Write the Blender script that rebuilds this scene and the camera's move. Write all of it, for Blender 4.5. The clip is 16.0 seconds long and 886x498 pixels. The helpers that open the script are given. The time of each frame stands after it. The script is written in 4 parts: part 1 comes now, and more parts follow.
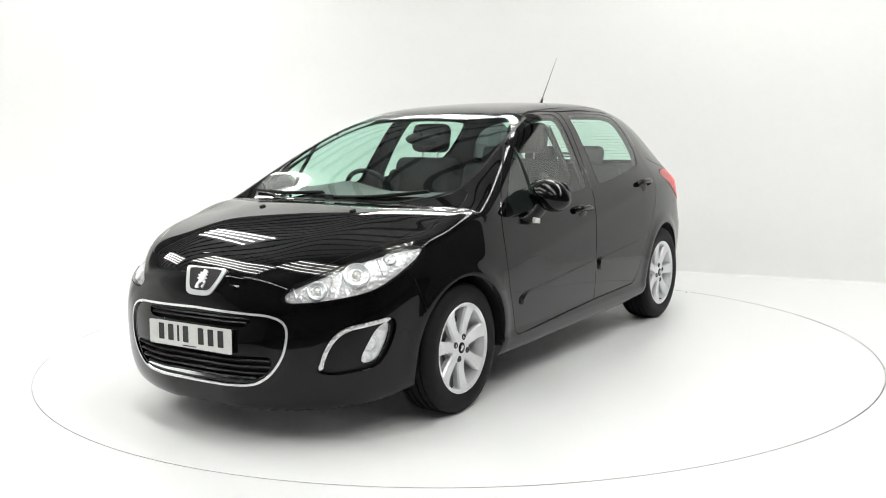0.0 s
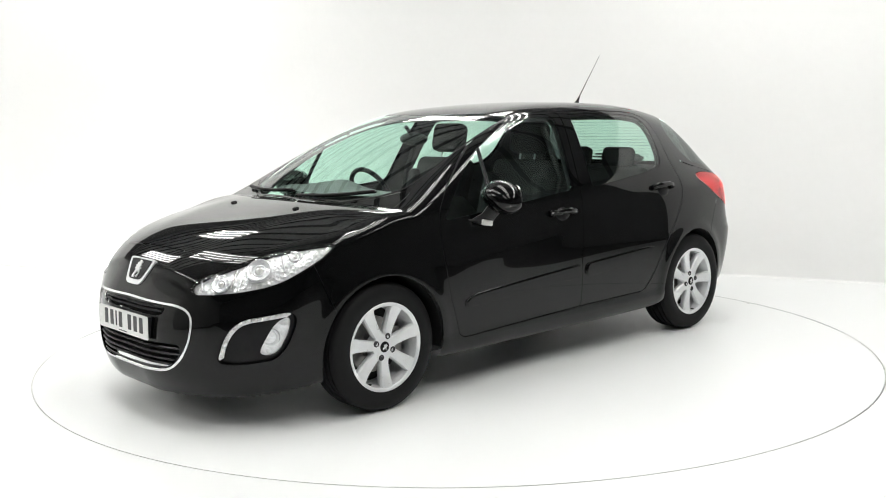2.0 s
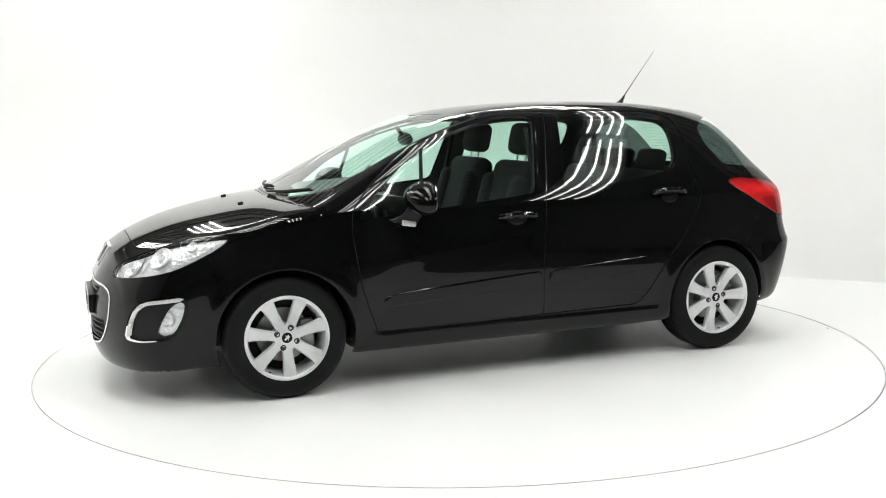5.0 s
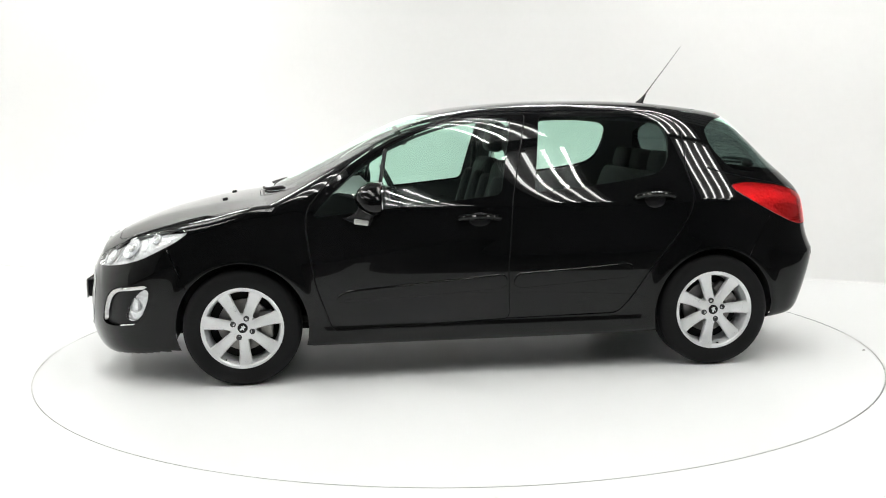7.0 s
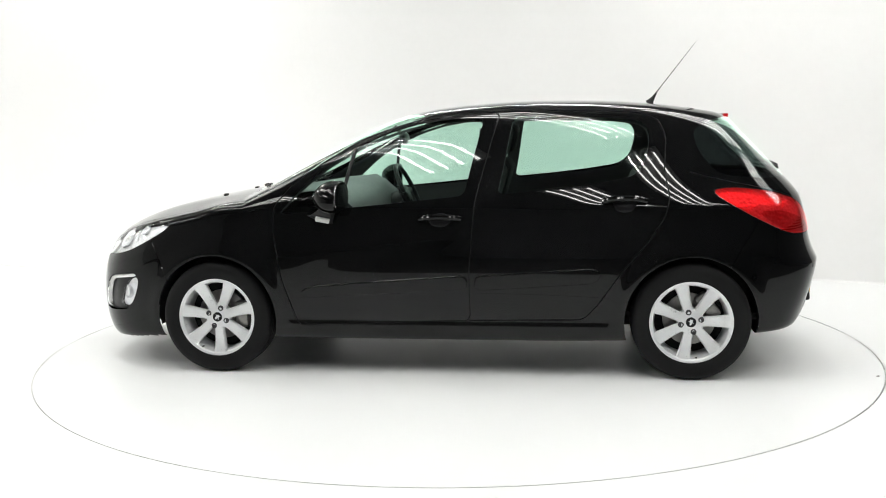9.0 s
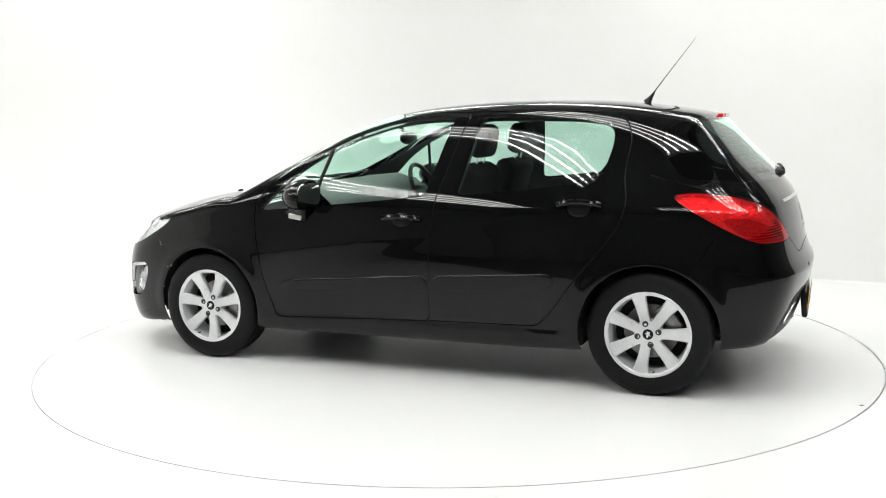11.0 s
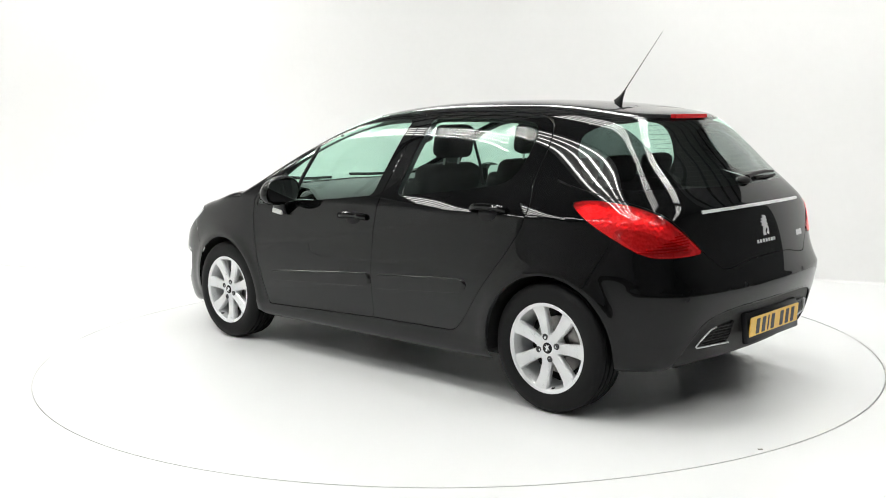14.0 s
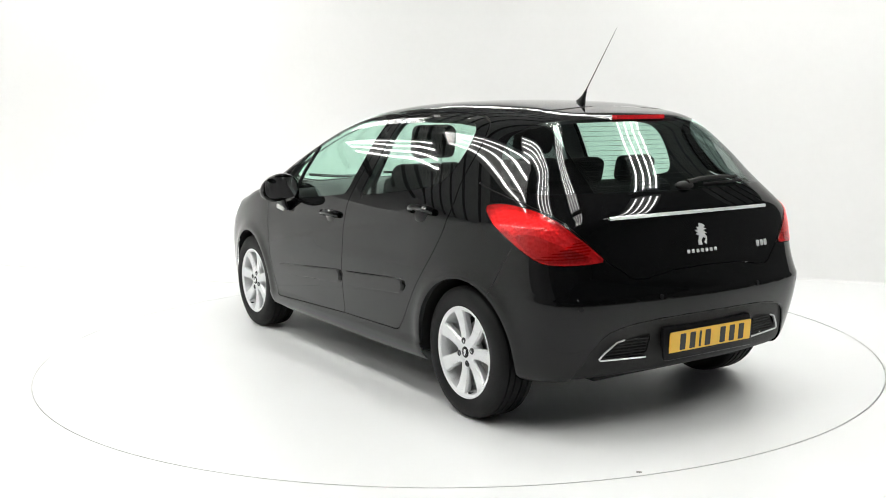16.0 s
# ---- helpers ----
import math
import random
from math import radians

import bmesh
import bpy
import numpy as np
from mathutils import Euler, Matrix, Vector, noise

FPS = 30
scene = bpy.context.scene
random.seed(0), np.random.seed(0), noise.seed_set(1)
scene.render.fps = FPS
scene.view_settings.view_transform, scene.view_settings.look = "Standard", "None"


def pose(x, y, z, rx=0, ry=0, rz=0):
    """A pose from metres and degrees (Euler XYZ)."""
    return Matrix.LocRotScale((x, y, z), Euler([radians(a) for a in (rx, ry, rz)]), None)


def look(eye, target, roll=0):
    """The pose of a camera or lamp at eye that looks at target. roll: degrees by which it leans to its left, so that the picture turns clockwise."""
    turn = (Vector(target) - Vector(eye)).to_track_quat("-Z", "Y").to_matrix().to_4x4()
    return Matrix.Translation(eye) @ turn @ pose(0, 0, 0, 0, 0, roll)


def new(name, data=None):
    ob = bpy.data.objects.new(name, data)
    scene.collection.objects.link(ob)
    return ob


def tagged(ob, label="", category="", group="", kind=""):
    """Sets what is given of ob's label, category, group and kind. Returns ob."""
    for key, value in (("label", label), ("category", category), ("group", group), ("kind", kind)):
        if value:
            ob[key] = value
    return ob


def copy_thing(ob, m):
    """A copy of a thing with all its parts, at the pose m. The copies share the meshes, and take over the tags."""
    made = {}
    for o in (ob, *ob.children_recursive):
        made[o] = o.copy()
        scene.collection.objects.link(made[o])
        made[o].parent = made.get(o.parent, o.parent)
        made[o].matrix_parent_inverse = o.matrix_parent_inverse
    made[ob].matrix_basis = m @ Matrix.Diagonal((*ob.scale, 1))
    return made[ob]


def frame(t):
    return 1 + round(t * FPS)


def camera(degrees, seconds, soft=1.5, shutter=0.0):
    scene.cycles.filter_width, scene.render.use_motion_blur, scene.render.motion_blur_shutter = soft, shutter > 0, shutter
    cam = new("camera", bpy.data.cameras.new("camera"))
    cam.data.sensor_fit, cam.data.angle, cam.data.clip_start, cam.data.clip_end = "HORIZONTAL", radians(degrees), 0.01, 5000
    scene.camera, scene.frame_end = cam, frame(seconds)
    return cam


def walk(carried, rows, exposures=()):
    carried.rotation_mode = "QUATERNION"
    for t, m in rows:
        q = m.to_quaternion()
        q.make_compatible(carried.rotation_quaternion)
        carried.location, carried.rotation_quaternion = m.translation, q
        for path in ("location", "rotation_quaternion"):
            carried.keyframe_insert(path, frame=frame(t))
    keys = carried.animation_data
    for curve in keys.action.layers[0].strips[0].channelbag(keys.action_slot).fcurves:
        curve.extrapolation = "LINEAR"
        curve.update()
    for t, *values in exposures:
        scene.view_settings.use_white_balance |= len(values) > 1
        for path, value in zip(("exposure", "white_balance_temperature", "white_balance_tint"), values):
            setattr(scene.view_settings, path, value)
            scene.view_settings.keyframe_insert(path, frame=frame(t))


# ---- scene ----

# ---- camera: it stands still before the turntable ----
cam = camera(48.4, 16.0, 1.0)
EYE = (0.0, -6.122, 1.412)
SIGHT = look(EYE, (EYE[0] - 0.01173, EYE[1] + 0.99110, EYE[2] - 0.13257), -0.886)
walk(cam, [(0, SIGHT), (16, SIGHT)])

# ---- light: a white studio inside a hall, lit by rows of fluorescent tubes ----
world = bpy.data.worlds.new("hall")
scene.world = world
world.use_nodes = True
world.node_tree.nodes["Background"].inputs[0].default_value = (0.9, 0.95, 1.0, 1)
world.node_tree.nodes["Background"].inputs[1].default_value = 0.05
scene.view_settings.exposure = 0.0
TUBE_LIGHT = 34.0


# ---- materials ----
def material(name, colour, rough=0.5, metal=0.0, coat=0.0, grain=0.0, grain_size=40.0, bump=0.0, spread=0.0, ior=1.5, coat_rough=0.02):
    """A surface with two scales of variation: fine grain and broad wear."""
    m = bpy.data.materials.new(name)
    m.use_nodes = True
    n, l = m.node_tree.nodes, m.node_tree.links
    b = n["Principled BSDF"]
    b.inputs["Base Color"].default_value = (*colour, 1)
    b.inputs["Roughness"].default_value = rough
    b.inputs["Metallic"].default_value = metal
    b.inputs["Coat Weight"].default_value = coat
    b.inputs["Coat Roughness"].default_value = coat_rough
    b.inputs["IOR"].default_value = ior
    b.inputs["Coat IOR"].default_value = 1.35
    if grain or bump or spread:
        where = n.new("ShaderNodeTexCoord")
        fine, broad = n.new("ShaderNodeTexNoise"), n.new("ShaderNodeTexNoise")
        fine.inputs["Scale"].default_value, broad.inputs["Scale"].default_value = grain_size, grain_size / 14
        fine.inputs["Detail"].default_value = 4
        for t in (fine, broad):
            l.new(where.outputs["Object"], t.inputs["Vector"])
        add = n.new("ShaderNodeMath")
        add.operation = "ADD"
        l.new(fine.outputs["Fac"], add.inputs[0])
        l.new(broad.outputs["Fac"], add.inputs[1])
        if grain:
            span = n.new("ShaderNodeMapRange")
            span.inputs["From Min"].default_value, span.inputs["From Max"].default_value = 0.6, 1.4
            span.inputs["To Min"].default_value, span.inputs["To Max"].default_value = 1 - grain, 1 + grain
            mix = n.new("ShaderNodeVectorMath")
            mix.operation = "SCALE"
            mix.inputs[0].default_value = colour
            l.new(add.outputs[0], span.inputs["Value"])
            l.new(span.outputs[0], mix.inputs["Scale"])
            l.new(mix.outputs[0], b.inputs["Base Color"])
        if spread:
            rr = n.new("ShaderNodeMapRange")
            rr.inputs["From Min"].default_value, rr.inputs["From Max"].default_value = 0.6, 1.4
            rr.inputs["To Min"].default_value, rr.inputs["To Max"].default_value = max(rough - spread, 0.02), rough + spread
            l.new(add.outputs[0], rr.inputs["Value"])
            l.new(rr.outputs[0], b.inputs["Roughness"])
        if bump:
            bp = n.new("ShaderNodeBump")
            bp.inputs["Strength"].default_value = bump
            bp.inputs["Distance"].default_value = 0.002
            l.new(fine.outputs["Fac"], bp.inputs["Height"])
            l.new(bp.outputs[0], b.inputs["Normal"])
    return m


def clear(name, tint, ior=1.5, rough=0.0):
    """Thin glass or clear plastic: tinted light passes straight, the rest mirrors."""
    m = bpy.data.materials.new(name)
    m.use_nodes = True
    n, l = m.node_tree.nodes, m.node_tree.links
    n.remove(n["Principled BSDF"])
    see, skin, add = n.new("ShaderNodeBsdf" + "Transparent"), n.new("ShaderNodeBsdfPrincipled"), n.new("ShaderNodeAddShader")
    see.inputs["Color"].default_value = (*tint, 1)
    skin.inputs["Base Color"].default_value = (0, 0, 0, 1)
    skin.inputs["Roughness"].default_value = rough
    skin.inputs["IOR"].default_value = ior
    l.new(see.outputs[0], add.inputs[0])
    l.new(skin.outputs[0], add.inputs[1])
    l.new(add.outputs[0], n["Material Output"].inputs[0])
    return m


def glow(name, colour, strength):
    m = bpy.data.materials.new(name)
    m.use_nodes = True
    b = m.node_tree.nodes["Principled BSDF"]
    b.inputs["Base Color"].default_value = (*colour, 1)
    b.inputs["Emission Color"].default_value = (*colour, 1)
    b.inputs["Emission Strength"].default_value = strength
    return m


PAINT = material("black paint", (0.0022, 0.0024, 0.0026), 0.5, 0.0, 1.0, grain=0.25, grain_size=600, coat_rough=0.01, ior=1.04)
SATIN = material("satin black plastic", (0.007, 0.007, 0.008), 0.3, ior=1.3, bump=0.1, grain=0.2, grain_size=500)
PLASTIC = material("black grained plastic", (0.009, 0.009, 0.009), 0.5, ior=1.35, grain=0.2, grain_size=700, bump=0.25)
SEAM = material("black seam", (0.003, 0.003, 0.003), 0.8)
RUBBER = material("tyre rubber", (0.006, 0.006, 0.0065), 0.6, ior=1.27, grain=0.35, grain_size=160, bump=0.2, spread=0.1)
ALLOY = material("silver alloy", (0.74, 0.75, 0.76), 0.32, 0.35, 0.3, grain=0.05, grain_size=300, spread=0.06, coat_rough=0.1)
STEEL = material("worn brake steel", (0.30, 0.29, 0.28), 0.4, 0.9, grain=0.2, grain_size=120, spread=0.15)
CHROME = material("chrome", (0.90, 0.91, 0.92), 0.18, 0.5, grain=0.02, grain_size=50)
BRUSHED = material("satin chrome", (0.74, 0.75, 0.76), 0.3, 0.7)
GLASS = clear("green tinted glass", (0.66, 0.83, 0.755))
DARK_GLASS = clear("dark tinted glass", (0.10, 0.12, 0.12))
RED_LENS = clear("clear red lens", (0.80, 0.03, 0.035))
DEEP_LENS = clear("clear deep red lens", (0.52, 0.010, 0.014))
LENS = clear("clear lamp lens", (0.95, 0.96, 0.97))
RED = material("red lamp lens", (0.62, 0.012, 0.016), 0.12, 0.0, 1.0, grain=0.3, grain_size=60, bump=0.7)
RED_DEEP = material("deep red lamp lens", (0.36, 0.006, 0.010), 0.15, 0.0, 1.0, grain=0.3, grain_size=60, bump=0.7)
REFLECTOR = material("lamp reflector", (0.95, 0.95, 0.96), 0.12, 0.35)
nodes, links = REFLECTOR.node_tree.nodes, REFLECTOR.node_tree.links
cells, relief, coord = nodes.new("ShaderNodeTexVoronoi"), nodes.new("ShaderNodeBump"), nodes.new("ShaderNodeTexCoord")
cells.inputs["Scale"].default_value = 55
relief.inputs["Strength"].default_value, relief.inputs["Distance"].default_value = 0.5, 0.010
links.new(coord.outputs["Object"], cells.inputs["Vector"])
links.new(cells.outputs["Distance"], relief.inputs["Height"])
links.new(relief.outputs[0], nodes["Principled BSDF"].inputs["Normal"])
CLOTH = material("black seat cloth", (0.013, 0.013, 0.014), 0.9, grain=0.4, grain_size=700, bump=0.5)
TRIM = material("dark grey cabin plastic", (0.045, 0.047, 0.048), 0.55, grain=0.2, grain_size=500, bump=0.2)
DASH = material("grey soft dashboard skin", (0.10, 0.104, 0.104), 0.6, grain=0.2, grain_size=400, bump=0.2)
PLATE_WHITE = material("white number plate", (0.80, 0.80, 0.78), 0.3, grain=0.03, grain_size=200, coat=0.5)
PLATE_YELLOW = material("yellow number plate", (0.85, 0.50, 0.03), 0.3, grain=0.03, grain_size=200, coat=0.5)
INK = material("black ink", (0.01, 0.01, 0.012), 0.4)
FLOOR = material("white painted floor", (0.80, 0.81, 0.81), 0.34, grain=0.010, grain_size=25, spread=0.03)
WALL = material("white painted wall", (0.81, 0.81, 0.805), 0.85, grain=0.012, grain_size=18, bump=0.05)
SLIT = material("dark turntable joint", (0.60, 0.59, 0.58), 0.8, grain=0.4, grain_size=20)
DECK = material("pale ribbed roof deck", (0.55, 0.56, 0.56), 0.6, grain=0.15, grain_size=8)
BEAM = material("dark steel beam", (0.05, 0.05, 0.055), 0.6, grain=0.2, grain_size=20)
TUBE = glow("fluorescent tube", (1.0, 1.0, 0.965), TUBE_LIGHT)
CASE = material("white lamp housing", (0.75, 0.75, 0.75), 0.5)
MARK = material("grey scuff", (0.28, 0.27, 0.26), 0.8, grain=0.3, grain_size=80)
BULB = material("bulb glass", (0.75, 0.75, 0.72), 0.1, 0.2, 1.0)
DARK = material("dark hall cladding", (0.20, 0.202, 0.205), 0.8, grain=0.2, grain_size=6)
PALE = material("pale hall cladding", (0.70, 0.70, 0.695), 0.8, grain=0.1, grain_size=6)
CONCRETE = material("dark concrete floor", (0.09, 0.09, 0.09), 0.7, grain=0.25, grain_size=10)
SHELF = material("black carpet", (0.012, 0.012, 0.012), 0.95, grain=0.3, grain_size=600)
MIRROR = material("silvered mirror", (0.9, 0.9, 0.9), 0.01, 1.0)


# ---- mesh helpers ----
def finish(me, mat, angle=35):
    me.materials.append(mat)
    me.polygons.foreach_set("use_smooth", [True] * len(me.polygons))
    me.set_sharp_from_angle(angle=radians(angle))
    return me


def part(name, bm, mat, parent=None, label="", m=None, angle=35):
    me = bpy.data.meshes.new(name)
    bm.normal_update()
    bm.to_mesh(me)
    bm.free()
    ob = new(name, finish(me, mat, angle))
    ob.parent = parent
    if m is not None:
        ob.matrix_basis = m
    return tagged(ob, label)


def box(bm, size, m=Matrix(), bevel=0.0, seg=2):
    g = bmesh.ops.create_cube(bm, size=1.0)["verts"]
    bmesh.ops.transform(bm, matrix=m @ Matrix.Diagonal((*size, 1)), verts=g)
    if bevel:
        e = list({e for v in g for e in v.link_edges})
        bmesh.ops.bevel(bm, geom=e, offset=bevel, segments=seg, profile=0.5, affect="EDGES", clamp_overlap=True)
    return bm


def bx(size, at=(0, 0, 0), bevel=0.0, seg=2, turn=(0, 0, 0)):
    return box(bmesh.new(), size, pose(*at, *turn), bevel, seg)


def lathe(bm, profile, n=64, m=Matrix(), closed=False):
    """Turns (radius, y) about the y axis."""
    rings = []
    for i in range(n):
        a = 2 * math.pi * i / n
        rings.append([bm.verts.new(m @ Vector((r * math.cos(a), y, r * math.sin(a)))) for r, y in profile])
    k = len(profile)
    for i in range(n):
        a, b = rings[i], rings[(i + 1) % n]
        for j in range(k if closed else k - 1):
            bm.faces.new((a[j], a[(j + 1) % k], b[(j + 1) % k], b[j]))
    return bm


def disc(bm, r, y, n=32, m=Matrix(), depth=0.0):
    top = [bm.verts.new(m @ Vector((r * math.cos(2 * math.pi * i / n), y, r * math.sin(2 * math.pi * i / n)))) for i in range(n)]
    bm.faces.new(top[::-1])
    if depth:
        low = [bm.verts.new(m @ Vector((r * math.cos(2 * math.pi * i / n), y - depth, r * math.sin(2 * math.pi * i / n)))) for i in range(n)]
        for i in range(n):
            bm.faces.new((top[i], top[(i + 1) % n], low[(i + 1) % n], low[i]))
    return bm


def tube(bm, pts, r, n=8, taper=None):
    """A round bar along a line of points."""
    pts = [Vector(p) for p in pts]
    rings = []
    for i, p in enumerate(pts):
        d = (pts[min(i + 1, len(pts) - 1)] - pts[max(i - 1, 0)]).normalized()
        a = d.orthogonal().normalized() if not rings else (ref - d * ref.dot(d)).normalized()
        ref = a
        b = d.cross(a)
        rr = r if taper is None else r + (taper - r) * i / (len(pts) - 1)
        rings.append([bm.verts.new(p + rr * (a * math.cos(2 * math.pi * k / n) + b * math.sin(2 * math.pi * k / n))) for k in range(n)])
    for i in range(len(rings) - 1):
        for k in range(n):
            bm.faces.new((rings[i][k], rings[i][(k + 1) % n], rings[i + 1][(k + 1) % n], rings[i + 1][k]))
    bm.faces.new(rings[0][::-1])
    bm.faces.new(rings[-1])
    return bm


def slab(bm, outline, depth, m=Matrix()):
    """A plate: outline in x and z, its front at y 0, its back at y -depth."""
    f = [bm.verts.new(m @ Vector((x, 0, z))) for x, z in outline]
    b = [bm.verts.new(m @ Vector((x, -depth, z))) for x, z in outline]
    bm.faces.new(f)
    bm.faces.new(b[::-1])
    for i in range(len(f)):
        j = (i + 1) % len(f)
        bm.faces.new((f[j], f[i], b[i], b[j]))
    return bm


def rounded(w, h, r, n=5):
    out = []
    for cx, cz, a0 in ((w / 2 - r, h / 2 - r, 0), (-w / 2 + r, h / 2 - r, 90), (-w / 2 + r, -h / 2 + r, 180), (w / 2 - r, -h / 2 + r, 270)):
        for i in range(n + 1):
            a = radians(a0 + 90 * i / n)
            out.append((cx + r * math.cos(a), cz + r * math.sin(a)))
    return out


# ---- the car body as one smooth surface: x forwards, y to the car's left, z up ----
def spline(xs, ys, kinks=(), fair=0.07, step=0.01):
    """A fair curve past the given knots: least bending, but for a few places where it may bend sharply."""
    xs, ys = np.array(xs, float), np.array(ys, float)
    n = int(round((xs[-1] - xs[0]) / step)) + 1
    g = np.linspace(xs[0], xs[-1], n)
    h = g[1] - g[0]
    rows = np.zeros((len(xs), n))
    i = np.clip(((xs - xs[0]) / h).astype(int), 0, n - 2)
    u = (xs - g[i]) / h
    rows[np.arange(len(xs)), i], rows[np.arange(len(xs)), i + 1] = 1 - u, u
    bend = (np.eye(n)[:-2] - 2 * np.eye(n)[1:-1] + np.eye(n)[2:]) / h ** 2
    stiff = np.ones(n - 2)
    for k, width in kinks:
        stiff *= 1 - 0.998 * np.exp(-((g[1:-1] - k) / width) ** 2)
    weight = len(xs) / (xs[-1] - xs[0]) * fair ** 4 * h
    ys = np.linalg.solve(rows.T @ rows + weight * bend.T @ (stiff[:, None] * bend), rows.T @ ys)
    slope = np.gradient(ys, h)

    def at(x):
        x = np.clip(x, g[0], g[-1])
        i = np.clip(((x - g[0]) / h).astype(int), 0, n - 2)
        u = (x - g[i]) / h
        return ((1 + 2 * u) * (1 - u) ** 2 * ys[i] + u * (1 - u) ** 2 * h * slope[i]
                + u * u * (3 - 2 * u) * ys[i + 1] + u * u * (u - 1) * h * slope[i + 1])
    return at


ROOF = spline([-2.2, -1.9, -1.57, -1.33, -1.16, -0.99, -0.64, -0.3, -0.12, 0.06, 0.25, 0.41, 0.58, 0.76, 0.94, 1.12, 1.205, 1.30, 1.475, 1.65, 1.83, 2.0, 2.10, 2.17, 2.23, 2.4],
              [1.24, 1.33, 1.408, 1.450, 1.474, 1.489, 1.502, 1.497, 1.486, 1.470, 1.438, 1.388, 1.313, 1.222, 1.129, 1.036, 0.996, 0.983, 0.956, 0.921, 0.875, 0.808, 0.762, 0.705, 0.62, 0.20], ((1.23, 0.025), (2.12, 0.04), (2.3, 0.1)))
TAIL = spline([0.1, 0.2, 0.3, 0.42, 0.52, 0.60, 0.66, 0.72, 0.80, 0.90, 0.97, 1.03, 1.10, 1.20, 1.30, 1.40, 1.55],
              [-1.86, -1.92, -1.97, -2.01, -2.04, -2.055, -2.04, -2.01, -1.998, -1.975, -1.945, -1.908, -1.848, -1.752, -1.654, -1.565, -1.45], ((0.63, 0.07), (0.97, 0.05)), 0.05)
NOSE = spline([0.1, 0.18, 0.25, 0.32, 0.42, 0.52, 0.60, 0.70, 0.9, 1.6], [2.14, 2.19, 2.215, 2.225, 2.228, 2.225, 2.212, 2.175, 2.10, 1.9], (), 0.05)
FLANK = spline([0.1, 0.2, 0.28, 0.36, 0.45, 0.55, 0.70, 0.85, 0.93, 1.0, 1.1, 1.2, 1.3, 1.4, 1.5, 1.6],
               [0.82, 0.858, 0.876, 0.885, 0.893, 0.897, 0.893, 0.880, 0.866, 0.841, 0.789, 0.735, 0.678, 0.615, 0.545, 0.47], ((0.93, 0.05),), 0.05)
BELLY = spline([-2.2, -1.7, -0.95, 0.0, 0.95, 1.65, 2.0, 2.3], [0.27, 0.245, 0.205, 0.195, 0.195, 0.180, 0.145, 0.12])


def ramp(x, a, b):
    u = np.clip((x - a) / (b - a), 0, 1)
    return u * u * u * (10 - 15 * u + 6 * u * u)


def smax(a, b, k):
    k = 1.5 * k
    h = np.maximum(1 - np.abs(a - b) / k, 0)
    return np.maximum(a, b) + h * h * h * k / 6


def body(p):
    """Negative inside the body, roughly in metres."""
    x, y, z = p[..., 0], np.abs(p[..., 1]), p[..., 2]
    y2 = y * y
    xe = x + 0.14 * y2 * ramp(x, -0.4, 0.7)
    crown = 0.075 * y2 * (1 - 0.55 * ramp(x, 0.2, 1.0) + 0.75 * ramp(x, 1.35, 1.75))
    # a ridge runs down each side of the bonnet towards the nose: flat between, falling away outside
    ridge = y - (0.53 - 0.25 * (x - 1.15))
    fall = 0.0188 * y2 + 0.0035 * np.logaddexp(0, ridge / 0.035)
    lid = ramp(x, 1.15, 1.5) * ramp(x, 2.2, 1.95)
    crown = crown * (1 - lid) + fall * lid
    slope = (ROOF(xe + 0.01) - ROOF(xe - 0.01)) / 0.02
    top = (z + crown - ROOF(xe)) / np.sqrt(1 + slope * slope)
    tail = TAIL(z) + (0.17 + 0.13 * ramp(z, 0.95, 1.2)) * y2 + 0.10 * y2 ** 3 * ramp(z, 1.0, 0.7)
    ts = (TAIL(z + 0.01) - TAIL(z - 0.01)) / 0.02
    rear = (tail - x) / np.sqrt(1 + ts * ts)
    front = x - (NOSE(z) - 0.55 * np.maximum(y - 0.15, 0) ** 1.7 - 0.20 * y2 ** 3)
    w = FLANK(z) - 0.13 * np.maximum(x - 1.0, 0) ** 2 - 0.115 * np.maximum(-x - 0.9, 0) ** 2
    up = np.maximum(z - 0.93, 0)
    w = w - 0.20 * up * np.maximum(-x - 0.5, 0) ** 2
    # flared lips round both wheel openings
    for cx in (1.304, -1.304):
        r = np.hypot(x - cx, z - 0.315)
        w = w + 0.008 * np.exp(-((r - 0.365) / 0.045) ** 2) * ramp(z, 0.2, 0.35)
    # the shoulder crease over the doors
    crease = 0.69 + 0.15 * (0.65 - x)
    w = w + 0.0042 * np.exp(-np.abs((z - crease) / 0.055) ** 1.5) * ramp(x, 1.0, 0.6) * ramp(x, -1.15, -0.6)
    # the sill stands a little proud below the doors
    w = w + 0.010 * ramp(z, 0.315, 0.285) * ramp(np.abs(x), 1.02, 0.90)
    side = (y - w) / (1 + 0.12 * ramp(z, 0.9, 1.1))
    f = smax(top, side, 0.13 - 0.075 * ramp(x, 0.0, 0.8) + 0.05 * ramp(x, 1.5, 1.8))
    f = smax(f, rear, 0.05 + 0.09 * ramp(z, 1.25, 0.95))
    f = smax(f, front, 0.14)
    return smax(f, BELLY(x) - z, 0.05)


def slopes(fun, p, e=0.004):
    g = np.stack([(fun(p + d) - fun(p - d)) / (2 * e) for d in np.eye(3) * e], -1)
    return g


